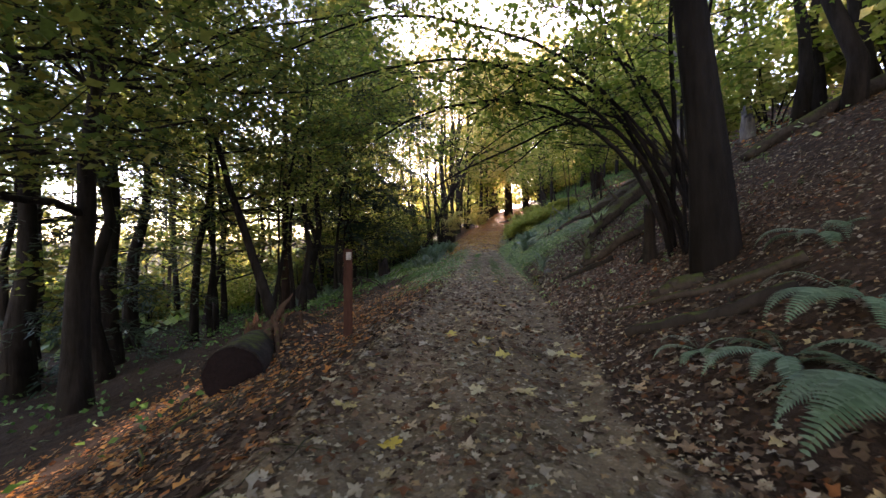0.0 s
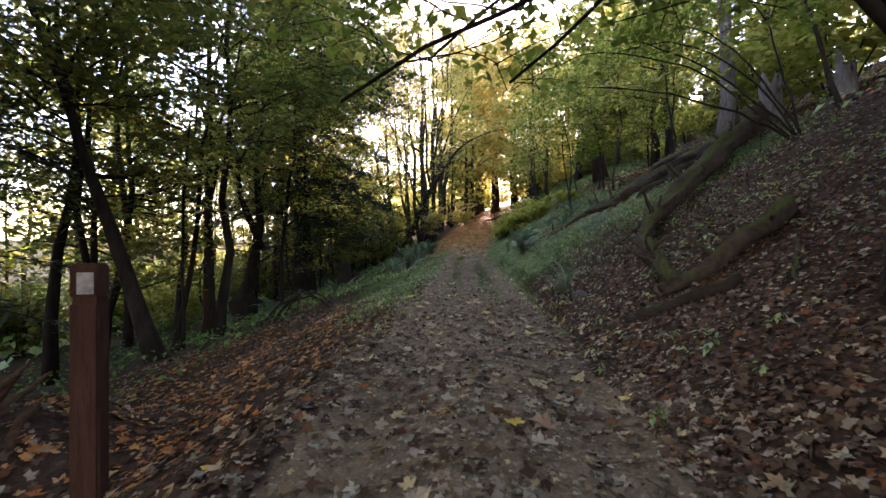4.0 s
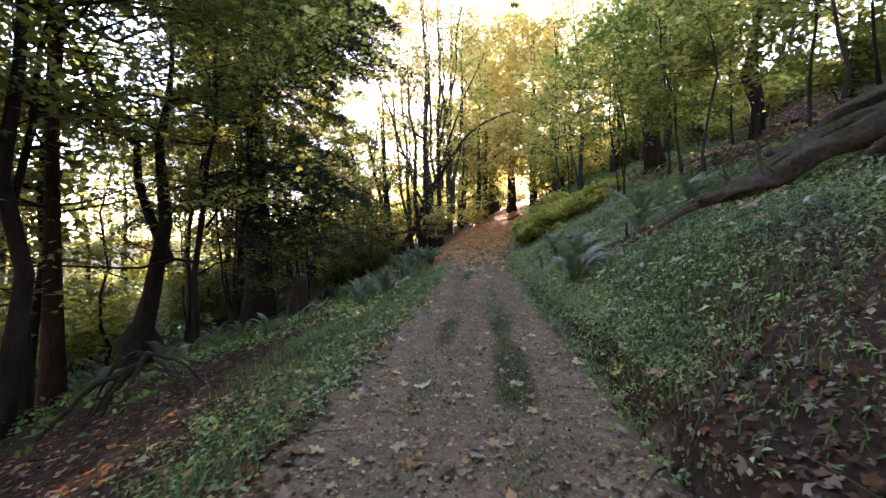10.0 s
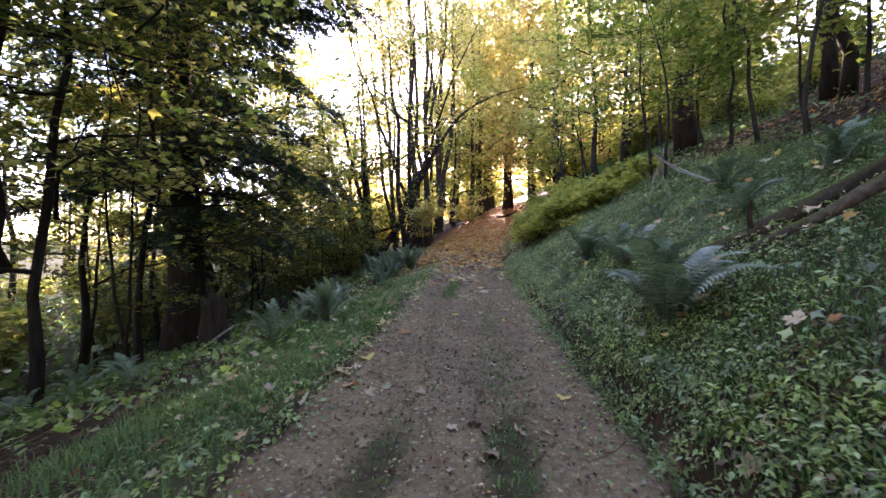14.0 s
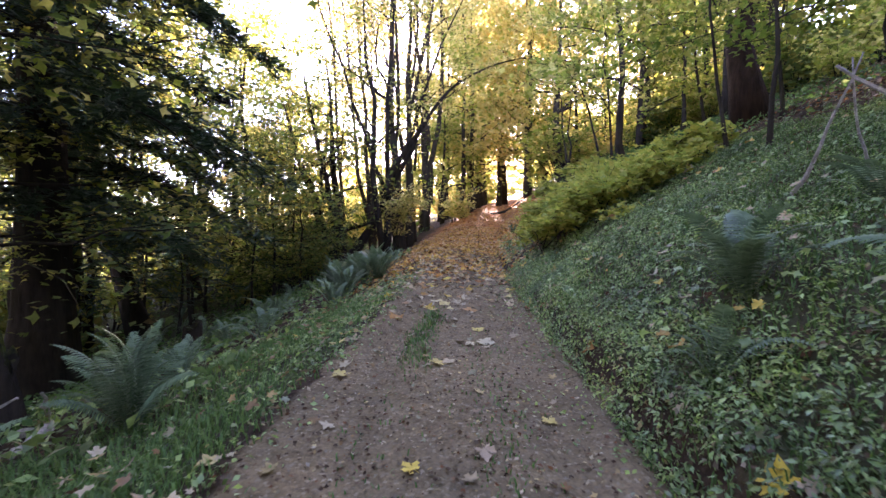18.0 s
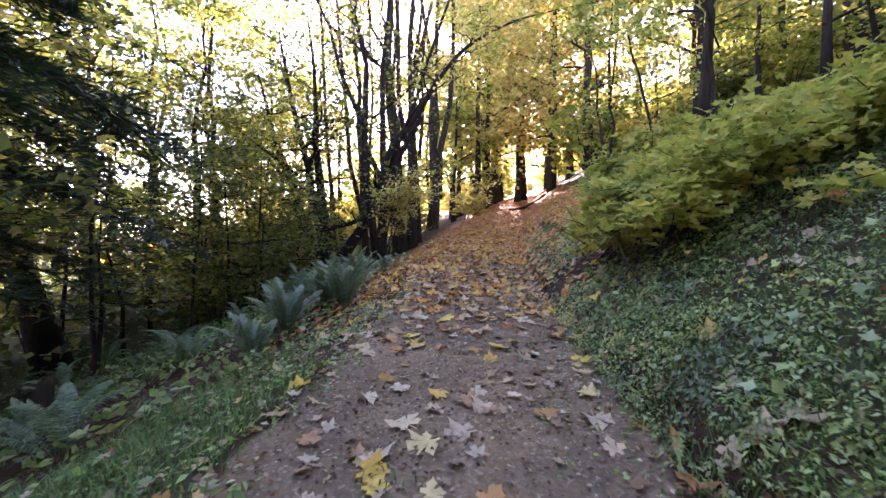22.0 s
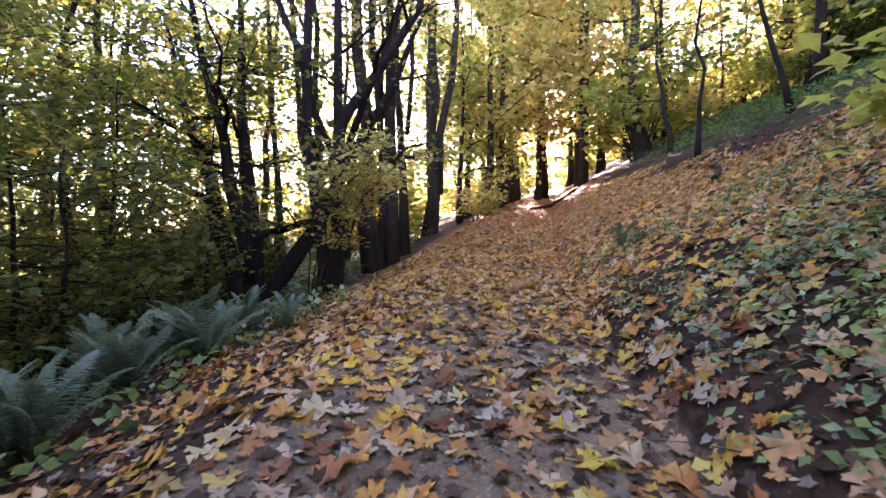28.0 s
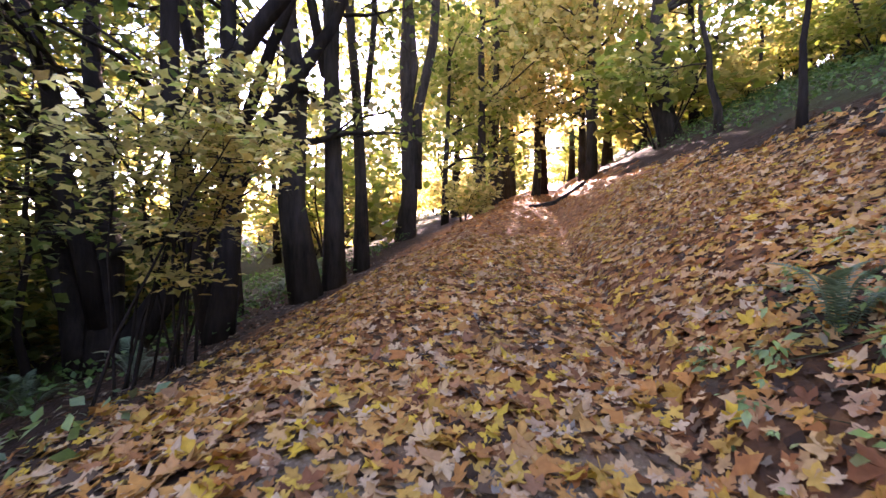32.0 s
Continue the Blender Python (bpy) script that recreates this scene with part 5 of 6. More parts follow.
line_log("log", [(5.5, 17.8, 0.25), (6.3, 16.5, 0.3), (7.1, 15.2, 0.3), (7.8, 14.1, 0.3)], [0.1, 0.16, 0.18, 0.2], LOG_GREY, "long weathered fallen trunk lying down the bank", seed=5, stubs=7, lump=0.34, k=18, stray=0.09)
line_log("log", [(6.4, 18.6, 0.1), (7.3, 17.2, 0.2), (8.1, 15.8, 0.25), (8.8, 14.6, 0.3)], [0.1, 0.15, 0.17, 0.19], LOG_GREY, "second weathered trunk beside the fallen one", seed=6, stubs=6, lump=0.34, k=18, stray=0.09)
line_log("log", [(7.1, 18.5, 0.3), (7.7, 17.6, 0.42), (8.5, 17.0, 0.3)], [0.06, 0.11, 0.12], LOG_GREY, "dark broken trunk end lying over the fallen trunks", seed=20, stubs=3, lump=0.4, k=14, stray=0.08)
line_log("log", [(5.9, 15.9, 0.1), (6.5, 14.9, 0.14), (7.3, 14.6, 0.16), (8.1, 15.2, 0.2)], [0.07, 0.12, 0.13, 0.12], BARK_MOSS, "crooked mossy trunk lying across the foot of the fallen trunks", seed=21, stubs=4, lump=0.4, k=14, stray=0.08)
line_log("log", [(6.6, 15.5, 0.06), (7.2, 14.9, 0.15), (7.7, 14.3, 0.2)], [0.07, 0.09, 0.1], LOG_GREY, "thin broken limb under the fallen trunks", seed=7)
line_log("log", [(3.75, 19.3, 0.06), (4.8, 18.95, 0.1), (5.9, 18.6, 0.12), (7.0, 18.2, 0.14)], [0.07, 0.09, 0.1, 0.11], BARK_MOSS, "half-buried mossy log among the ferns", seed=8, stubs=1)
line_log("log", [(5.5, 17.85, 0.25), (4.7, 18.4, 0.12), (4.0, 18.9, 0.03)], [0.07, 0.045, 0.025], LOG_GREY, "broken tapering end of a fallen trunk", seed=9)
line_log("log", [(2.1, 5.5, 0.02), (2.75, 4.7, 0.05), (3.4, 4.0, 0.06)], [0.025, 0.04, 0.05], BARK_MOSS, "low mossy log across the leafy bank", seed=10)
line_log("log", [(2.6, 5.25, 0.0), (2.8, 5.15, 0.04), (3.1, 5.05, 0.0)], [0.06, 0.11, 0.07], BARK_MOSS, "mossy hump of a rotten log on the bank", seed=11)
line_log("log", [(3.1, 11.4, 0.0), (3.7, 11.6, 0.02), (4.2, 11.8, 0.02)], [0.03, 0.045, 0.05], BARK_MOSS, "mossy limb lying on the leaf litter", seed=12)
line_log("log", [(1.9, 4.4, 0.03), (2.3, 4.0, 0.05), (2.9, 3.5, 0.06)], [0.045, 0.06, 0.065], BARK, "dark rotting log among the ferns", seed=18, stubs=1)
line_log("log", [(2.45, 8.75, 0.03), (2.75, 8.55, 0.05), (3.3, 8.3, 0.06)], [0.04, 0.05, 0.055], BARK, "dark broken branch on the leaves", seed=13)
line_log("log", [(6.6, 9.4, 0.1), (8.2, 9.2, 0.14), (10.5, 8.8, 0.18)], [0.1, 0.14, 0.17], BARK_MOSS, "mossy trunk fallen across the upper bank", seed=14, stubs=3)
line_log("log", [(7.3, 37.0, 0.03), (7.7, 37.6, 0.06), (8.1, 38.5, 0.05)], [0.05, 0.06, 0.04], BARK, "dark branch on the leaf-covered bank", seed=15, stubs=1)
line_log("log", [(6.9, 52.5, 0.05), (8.2, 53.2, 0.1), (9.6, 53.6, 0.1)], [0.08, 0.1, 0.1], BARK, "dark log lying beside the leafy track", seed=16, stubs=1)
line_log("log", [(-3.0, 24.3, 0.05), (-2.3, 24.0, 0.1), (-1.8, 23.0, 0.05)], [0.05, 0.06, 0.03], DEADWOOD, "pale broken branch by a stump", seed=17)


def jagged_stump(x, y, r, h, mat, label, seed, name="stump", top=0.35):
    """A broken trunk: flared foot and a splintered rim."""
    rng = np.random.default_rng(seed)
    ob = thing(name, x, y, label, "stump")
    k, n = 14, 7
    z = np.linspace(-0.25, h, n)
    a = np.arange(k) * 2 * math.pi / k
    rr = r * (1 + 0.55 * np.exp(-np.maximum(z, 0) * 5 / h))[:, None] * (1 + 0.07 * rng.normal(size=(n, k)))
    zz = np.repeat(z[:, None], k, 1)
    zz[-1] += rng.uniform(-top, top * 0.5, k) * h
    v = np.stack([rr * np.cos(a), rr * np.sin(a), zz], -1).reshape(-1, 3)
    i, j = np.meshgrid(np.arange(n - 1), np.arange(k), indexing="ij")
    q = np.stack([i * k + j, i * k + (j + 1) % k, (i + 1) * k + (j + 1) % k, (i + 1) * k + j], -1).reshape(-1, 4)
    v = np.vstack([v, [(0, 0, h * 0.7)]])
    rim = np.array([((n - 1) * k + m, (n - 1) * k + (m + 1) % k, n * k) for m in range(k)])
    part("trunk", mesh_of("trunk", v, np.vstack([tri_of(q), rim]), mat, True), ob)
    for m in range(5):
        b = rng.uniform(0, 2 * math.pi)
        p = np.array([math.cos(b) * r * 0.9, math.sin(b) * r * 0.9, 0.12])
        e = np.array([math.cos(b) * r * 2.6, math.sin(b) * r * 2.6, -0.06])
        part("root", mesh_of("root", *tube_tri(wander(rng, p, e, 5, 0.1), np.linspace(r * 0.3, r * 0.1, 5), 6, 0.05, rng), mat, True), ob)


jagged_stump(3.39, 7.02, 0.085, 0.95, BARK, "short broken stub of a mossy stem", 21, top=0.12)
jagged_stump(-3.4, 24.4, 0.27, 1.35, BARK, "dark broken stump below the track", 22)
jagged_stump(-3.8, 8.6, 0.17, 0.6, ROTTEN, "rotten red-brown stump with a splintered top", 23, top=0.6)
jagged_stump(-3.9, 29.9, 0.22, 0.7, BARK, "dark broken stump on the lower slope", 24)
jagged_stump(8.9, 14.8, 0.22, 1.3, BLEACHED, "bleached splintered trunk above the fallen logs", 25, top=0.5)
jagged_stump(9.9, 13.9, 0.18, 1.0, BLEACHED, "bleached splintered trunk above the fallen logs", 26, top=0.5)
jagged_stump(7.95, 14.2, 0.34, 0.8, BARK_MOSS, "torn mossy root plate at the head of a fallen trunk", 27, top=0.4)


def rotten_heap():
    rng = np.random.default_rng(61)
    line_log("log", [(-2.9, 6.75, 0.04), (-3.1, 7.6, 0.06), (-3.35, 8.4, 0.06), (-3.65, 9.4, 0.1)], [0.09, 0.12, 0.13, 0.12], ROTTEN, "crumbling rust-brown log half covered in leaves", seed=62, lump=0.12)
    for k in range(11):      # splintered shards of the rotten trunk
        f = rng.uniform(0, 1)
        x, y = -2.75 - 1.1 * f + rng.normal() * 0.25, 6.7 + 2.5 * f + rng.normal() * 0.25
        a, ln = 1.9 + rng.normal() * 0.5, rng.uniform(0.5, 1.2)
        line_log("splinter", [(x, y, 0.03), (x + math.cos(a) * ln * 0.5, y + math.sin(a) * ln * 0.5, rng.uniform(0.08, 0.25)), (x + math.cos(a) * ln, y + math.sin(a) * ln, rng.uniform(0.05, 0.4))], [0.025, rng.uniform(0.035, 0.06), 0.012], ROTTEN, "rust-brown splinter of a crumbling log", "splinter", seed=300 + k, k=5, lump=0.25)


rotten_heap()


def stone(seed, x, y, r, label="rounded grey stone set in the bank"):
    rng = np.random.default_rng(seed)
    bm = bmesh.new()
    bmesh.ops.create_icosphere(bm, subdivisions=3, radius=1)
    for v in bm.verts:
        w = noise.noise(v.co * 1.3 + Vector((seed, 0, 0))) * 0.28 + noise.noise(v.co * 4 + Vector((seed, 2, 0))) * 0.06
        v.co = v.co * (1 + w)
        v.co.z *= 0.72
    me = bpy.data.meshes.new("stone")
    bm.to_mesh(me)
    bm.free()
    me.polygons.foreach_set("use_smooth", np.ones(len(me.polygons), dtype=bool))
    me.materials.append(STONE)
    ob = tagged(new("stone", me), label, "stone")
    ob.matrix_basis = pose(x, y, gz(x, y) + r * 0.35, 8, 5, rng.uniform(0, 360)) @ Matrix.Scale(r, 4)


stone(1, 2.55, 10.35, 0.1)
stone(2, 2.95, 8.95, 0.09, "small blue-grey stone among leaves")
stone(3, 1.95, 0.9, 0.12, "small dark stone under fern fronds")
stone(4, -2.2, 2.2, 0.08, "small dark stone among leaves")


def trail_post(x, y):
    """A square stained trail post with a chamfered head, a cut band and a small pale plate."""
    ob = thing("trail_post", x, y, "square red-brown wooden trail post beside the track", "post", turn=14)

    def block(name, sx, sy, z0, z1, mat, off=(0, 0), cham=0.012, label=""):
        bm = bmesh.new()
        bmesh.ops.create_cube(bm, size=1)
        for v in bm.verts:
            v.co = Vector((v.co.x * sx + off[0], v.co.y * sy + off[1], z0 + (v.co.z + 0.5) * (z1 - z0)))
        bmesh.ops.bevel(bm, geom=list(bm.edges), offset=cham, segments=2, affect="EDGES")
        me = bpy.data.meshes.new(name)
        bm.to_mesh(me)
        bm.free()
        me.materials.append(mat)
        return part(name, me, ob, label)
    block("shaft", 0.15, 0.15, -0.3, 1.22, POST)
    block("neck", 0.125, 0.125, 1.22, 1.245, POST, cham=0.003)
    block("head", 0.15, 0.15, 1.245, 1.45, POST)
    block("plate", 0.085, 0.006, 1.27, 1.4, DEADWOOD, (0.01, -0.079), 0.002, "small pale marker plate")


trail_post(-1.6, 7.2)


def dead_branches():
    """Bleached branches propped together on the bank."""
    rng = np.random.default_rng(71)
    ob = thing("dead_branches", 5.9, 22.9, "bleached dead branches propped into a peak on the bank", "branch")
    z0 = gz(5.9, 22.9)
    top = np.array([-0.04, -0.1, 3.45 - z0])
    for x, y, r in ((5.75, 23.4, 0.035), (6.9, 22.5, 0.03), (6.75, 22.2, 0.028), (6.1, 22.9, 0.022)):
        e = np.array([x - 5.9, y - 22.9, gz(x, y) - z0 - 0.02])
        p = wander(rng, e, top + (top - e) * 0.12, 9, 0.1, 0.12)
        part("branch", mesh_of("branch", *tube_tri(p, np.linspace(r * 0.8, 0.008, 9), 6, 0.06, rng), DEADWOOD, True), ob)


dead_branches()


def brush_heap(x, y):
    """Dead roots and limbs leaning together on the slope."""
    rng = np.random.default_rng(73)
    ob = thing("brush_heap", x, y, "heap of dark dead limbs leaning together on the slope", "branch")
    z0 = gz(x, y)
    for k in range(9):
        a, q = rng.uniform(0, 2 * math.pi), rng.uniform(0.5, 1.3)
        e = np.array([math.cos(a) * q, math.sin(a) * q, 0.0])
        e[2] = gz(x + e[0], y + e[1]) - z0 - 0.03
        top = np.array([rng.normal() * 0.1, rng.normal() * 0.1, rng.uniform(0.5, 0.85)])
        part("branch", mesh_of("branch", *tube_tri(wander(rng, e, top, 8, 0.14, -0.12), np.linspace(0.02, 0.045, 8) * rng.uniform(0.6, 1.2), 6, 0.08, rng), BARK, True), ob)


brush_heap(-3.3, 17.1)


def overhanging_maple():
    """A vine maple on the bank with one long bare limb and leafy sprays reaching towards the track."""
    rng = np.random.default_rng(75)
    bx, by = 6.7, 11.4
    ob = thing("vine_maple", bx, by, "leaning vine maple with a long bare limb and bright green leaves", "tree")
    tw = []
    for k, (ex, ey, ez, mz, r) in enumerate([(-3.3, 0.7, 1.0, 0.75, 0.026), (-2.2, 2.6, 2.6, 2.6, 0.02), (-3.0, 4.2, 3.0, 3.2, 0.02), (-1.0, 3.4, 3.6, 3.0, 0.022), (-4.0, 5.0, 2.4, 3.4, 0.02), (0.4, 2.6, 4.2, 2.8, 0.022)]):
        s = np.linspace(0, 1, 14)[:, None]
        line = (1 - s) ** 2 * np.array([0, 0, -0.2]) + 2 * s * (1 - s) * np.array([ex * 0.45, ey * 0.4, mz]) + s ** 2 * np.array([ex, ey, ez])
        line += np.cumsum(rng.normal(size=line.shape), axis=0) * 0.035
        br = limb_set(rng, line, np.linspace(r, 0.012, 14), 0.45 if k else 0.75, 9 if k else 3, 1.3 if k else 0.6, 0.25)
        sub = br + twigs_of(rng, br, 3, 0.5)
        v, f = join([tube_tri(line, np.linspace(r, 0.008, 14), 7, 0.05, rng)] + [tube_tri(p, np.maximum(q * 0.7, 0.003), 4, cap=False) for p, q in sub])
        part("stem", mesh_of("stem", v, f, BARK, True), ob)
        if k:
            tw += sub
    where = leaves_on(rng, tw, 14, 0.2)
    part("crown", mesh_of("crown", *scatter(STAR, where, 0.12 * rng.uniform(0.6, 1.2, len(where)), rng, 0.5), LEAF_GREEN), ob, "thin layers of bright green leaves")


overhanging_maple()


def arching_limb():
    """A heavy maple limb that sweeps up and over the track at the bend."""
    rng = np.random.default_rng(76)
    tree = next(ob for ob in bpy.data.objects if ob.name.startswith("tree") and abs(ob.location.x + 0.17) < 0.02 and abs(ob.location.y - 40.2) < 0.02)
    z0 = gz(-0.17, 40.2)
    ctrl = np.array([(0.1, 0, 3.0), (0.2, 0, 4.2), (1.3, 0.1, 5.6), (2.3, 0.1, 7.3), (3.3, 0.2, 8.6), (5.2, 0.3, 9.7), (7.0, 0.2, 10.1)]) + (0, 0, 1.3 - z0)
    s = np.linspace(0, 6, 25)
    line = np.stack([np.interp(s, np.arange(7), ctrl[:, c]) for c in range(3)], 1)
    for _ in range(3):
        line[1:-1] = (line[:-2] + 2 * line[1:-1] + line[2:]) / 4
    limb = part("limb", mesh_of("limb", *tube_tri(line, np.linspace(0.17, 0.02, 25), 8, 0.05, rng), BARK, True), tree, "heavy dark limb arching over the track")
    br = limb_set(rng, line, np.linspace(0.15, 0.02, 25), 0.3, 16, 2.2, 0.5)
    tw = twigs_of(rng, br, 5, 0.9)
    for me in limb_meshes(br, tw, BARK, "branch"):
        q = part(me.name.split(".")[0], me, limb)
        if me.name.startswith("twig"):
            tagged(q, kind="stuff")
    where = leaves_on(rng, tw, 9, 0.35)
    part("foliage", mesh_of("foliage", *scatter(STAR, where, 0.17 * rng.uniform(0.6, 1.2, len(where)), rng, 0.7), LEAF_GOLD), tree)


arching_limb()
for x, y, a, ln in ((-3.0, 23.9, 2.4, 1.3), (-3.7, 23.6, 0.4, 1.1), (-3.1, 24.9, -0.9, 1.2), (-2.9, 26.6, 2.6, 1.4)):
    line_log("stick", [(x, y, 0.03), (x + math.cos(a) * ln * 0.5, y + math.sin(a) * ln * 0.5, 0.3), (x + math.cos(a) * ln, y + math.sin(a) * ln, 0.5)], [0.022, 0.03, 0.012], DEADWOOD, "pale dead branch propped against a stump", "stick", seed=int(90 + x * 10), k=6)
for k, (x, y, a, ln) in enumerate([(-2.4, 3.4, 2.2, 1.1), (-2.9, 4.4, 1.4, 0.9), (-2.7, 18.6, 0.5, 0.8), (-3.2, 19.4, 2.0, 1.0), (2.7, 13.2, 0.4, 0.7), (3.4, 7.8, 0.9, 0.8), (4.6, 33.6, 0.7, 0.7), (-1.2, 36.0, 1.0, 0.8)]):
    line_log("stick", [(x, y, 0.02), (x + math.cos(a) * ln * 0.5, y + math.sin(a) * ln * 0.5, 0.06), (x + math.cos(a) * ln, y + math.sin(a) * ln, 0.03)], [0.012, 0.016, 0.006], LOG_GREY, "thin grey fallen stick on the leaves", "stick", seed=80 + k, k=6)


# ---- what lies and grows on the ground ----
def strew(seed, count, box, density, shape, size, mat, name, label, category, tilt=0.22, lift=0.012, kind="stuff"):
    """Leaves over a stretch of the plan (d from the track's middle, y), kept where density(d, y) allows."""
    rng = np.random.default_rng(seed)
    d, y = rng.uniform(box[0], box[1], count), rng.uniform(box[2], box[3], count)
    keep = rng.uniform(0, 1, count) < density(d, y)
    d, y = d[keep], y[keep]
    x = d + track_x(y)
    e = 0.05
    z = ground_z(x, y)
    nrm = np.stack([-(ground_z(x + e, y) - z) / e, -(ground_z(x, y + e) - z) / e, np.ones(len(x))], 1)
    where = np.stack([x, y, z + lift + rng.uniform(0, 0.012 if lift < 0.04 else 1.6 * lift, len(x))], 1)
    v, f = scatter(shape, where, size * rng.uniform(0.4, 1.25, len(x)), rng, tilt, None, nrm)
    tagged(new(name, mesh_of(name, v, f, mat)), label, category, kind=kind)


def patches(d, y, a, b, c):
    return 0.5 + 0.5 * np.sin(a * d + 0.7 * np.sin(b * y) + c) * np.sin(b * y + 0.9 * np.sin(a * d * 0.7))


strew(601, 6200, (-1.6, 1.6, -3, 15.5), lambda d, y: 0.6 * (0.4 + 0.6 * patches(d, y, 1.9, 0.8, 1)) * fade(15.5 - y, 0, 4), MAPLE, 0.078, LITTER_PALE, "fallen_leaves", "pale and brown maple leaves scattered on the earth track", "leaves")
strew(602, 12000, (-4.5, -1.0, -3, 16), lambda d, y: 0.8 * fade(17 - y, 0, 5) * fade(d, -5, -3), FEW, 0.085, LITTER_BROWN, "leaf_litter", "brown maple leaves on the slope below the track", "leaves")
strew(622, 15000, (-6.8, -1.2, -3, 21), lambda d, y: 0.8 * fade(17 - y, 0, 7) * fade(d, -7, -5.6) * fade(-d, 1.2, 2.2), FEW, 0.085, LITTER_RUST, "leaf_litter", "orange-brown leaves on the slope below the track", "leaves")
strew(603, 62000, (1.0, 11, -3, 19), lambda d, y: (0.25 + 0.75 * fade(17 - y - 0.6 * (d - 1.3), 0, 4)) * fade(18.5 - y, 0, 2) * fade(12 - d, 0, 6), STAR, 0.066, LITTER_BROWN, "leaf_litter", "brown maple leaves covering the uphill bank", "leaves")
strew(624, 15000, (-1.7, 2.6, -3, 13.5), lambda d, y: (0.35 + 0.65 * patches(d, y, 2.7, 1.4, 0.6)) * fade(13.5 - y, 0, 5), STAR, 0.078, LITTER_BROWN, "leaf_litter", "small dark brown leaves matted on the track", "leaves", 0.3)
strew(604, 1300, (-1.3, 1.3, 10, 27), lambda d, y: 0.26 * (0.3 + 0.7 * patches(d, y, 2.3, 1.1, 2)) + 0.5 * fade(y, 23, 27), MAPLE, 0.1, LITTER_PALE, "fallen_leaves", "sparse pale maple leaves on the bare track", "leaves")
strew(606, 5000, (1.0, 5.5, 2, 13.5), lambda d, y: (0.3 + 0.7 * patches(d, y, 2.3, 1.9, 0.3)) * fade(13.5 - y, 0, 3), STAR, 0.048, LITTER_PALE, "leaf_litter", "small pale leaf scraps over the dark litter of the bank", "leaves", 0.35, 0.016)
strew(607, 7000, (-1.4, 1.3, 1, 14.5), lambda d, y: (0.3 + 0.7 * patches(d, y, 3.1, 2.2, 0.9)) * fade(14.5 - y, 0, 4), STAR, 0.04, LITTER_PALE, "leaf_litter", "small pale scraps of leaf trodden into the track", "leaves", 0.2, 0.012)
strew(608, 16000, (1.0, 4.5, 5, 13), lambda d, y: fade(13 - y, 0, 2), STAR, 0.055, LITTER_BROWN, "leaf_litter", "small dark leaf scraps on the bank", "leaves", 0.4, 0.014)
strew(605, 4200, (1.0, 8, 12, 29), lambda d, y: 0.6 * patches(d, y, 1.1, 0.9, 0.5), FEW, 0.08, LITTER_BROWN, "leaf_litter", "brown leaves among the ground cover on the bank", "leaves")
for k in range(3):
    strew(606 + k, 420, (-2.4, 2.6, 23, 33), lambda d, y: fade(y + 0.5 * np.abs(d), 23.5, 31) * 0.5, BIG[k], (0.115, 0.14, 0.17)[k], LITTER_MIXED, "fallen_leaves", "yellow and tan maple leaves on dark earth", "leaves", 0.16)
    strew(630 + k, 3400, (-3.4, 5.5, 27.5, 37), lambda d, y: fade(y - 0.35 * np.maximum(d - 1, 0), 27.5, 34) * (0.62 + 0.38 * patches(d, y, 2.1, 1.7, 1)) * fade(d, -3.6, -2.2) * (1 - 0.55 * fade(d, 1.2, 2.0) * fade(37 - y, 0, 3) * patches(d, y, 1.9, 1.5, 2)), BIG[k], (0.095, 0.125, 0.155)[k], LITTER_GOLD, "leaf_carpet", "scattered large gold, tan and rust maple leaves", "leaves", 0.16, 0.014)
strew(633, 11000, (-3.0, 5.2, 27, 42), lambda d, y: fade(y, 27, 32) * 0.8, FEW, 0.09, LITTER_BROWN, "leaf_litter", "small brown leaves and scraps on dark earth", "leaves")
strew(607, 17000, (-3.4, 5.2, 33.5, 44), lambda d, y: fade(y, 33.5, 36.5) * fade(d, -3.6, -2.2) * fade(5.0 - 0.06 * (y - 34) - d + 0.4 * np.sin(1.9 * y), 0, 1), MAPLE, 0.108, LITTER_GOLD, "leaf_carpet", "thick carpet of gold and rust maple leaves", "leaves", 0.3, 0.02)
strew(608, 12000, (-2.6, 5.0, 33, 64), lambda d, y: fade(y, 35, 40) * 0.85 * fade(4.6 - 0.05 * (y - 34) - d + 0.4 * np.sin(1.9 * y), 0, 1), STAR, 0.14, LITTER_RUST, "leaf_carpet", "rust-orange leaves covering the far track", "leaves", 0.3, 0.03)
strew(634, 7500, (2.2, 6.2, 29, 47), lambda d, y: 0.95 * fade(y, 29, 34) * fade(5.3 - 0.07 * (y - 34) - d + np.sin(1.3 * y) * 0.5, 0, 2), FEW, 0.13, LITTER_GOLD, "leaf_litter", "gold and brown leaves strewn over the bank", "leaves", 0.3, 0.02)
strew(609, 24000, (-7, -2.2, 9, 46), lambda d, y: 0.35 + 0.6 * patches(d, y, 1.3, 0.8, 0), STAR, 0.085, LITTER_BROWN, "leaf_litter", "brown leaves on the lower slope", "leaves")
strew(610, 125000, (0.92, 8.5, 9, 29.5), lambda d, y: (0.12 + 0.88 * fade(y + np.sin(2 * d) * 0.8 + 0.6 * (d - 1.3), 14.2, 17)) * fade(30 - y, 0, 3) * (0.25 + 0.75 * patches(d, y, 1.6, 1.2, 0.3)) * fade(6.7 - d + 0.4 * np.sin(1.1 * y), 0, 1.2) * (1 - 0.1 * fade(y, 21, 25)), SLIM, 0.041, COVER, "ground_cover", "low green leafy plants covering the bank", "plants", 0.5, 0.06)
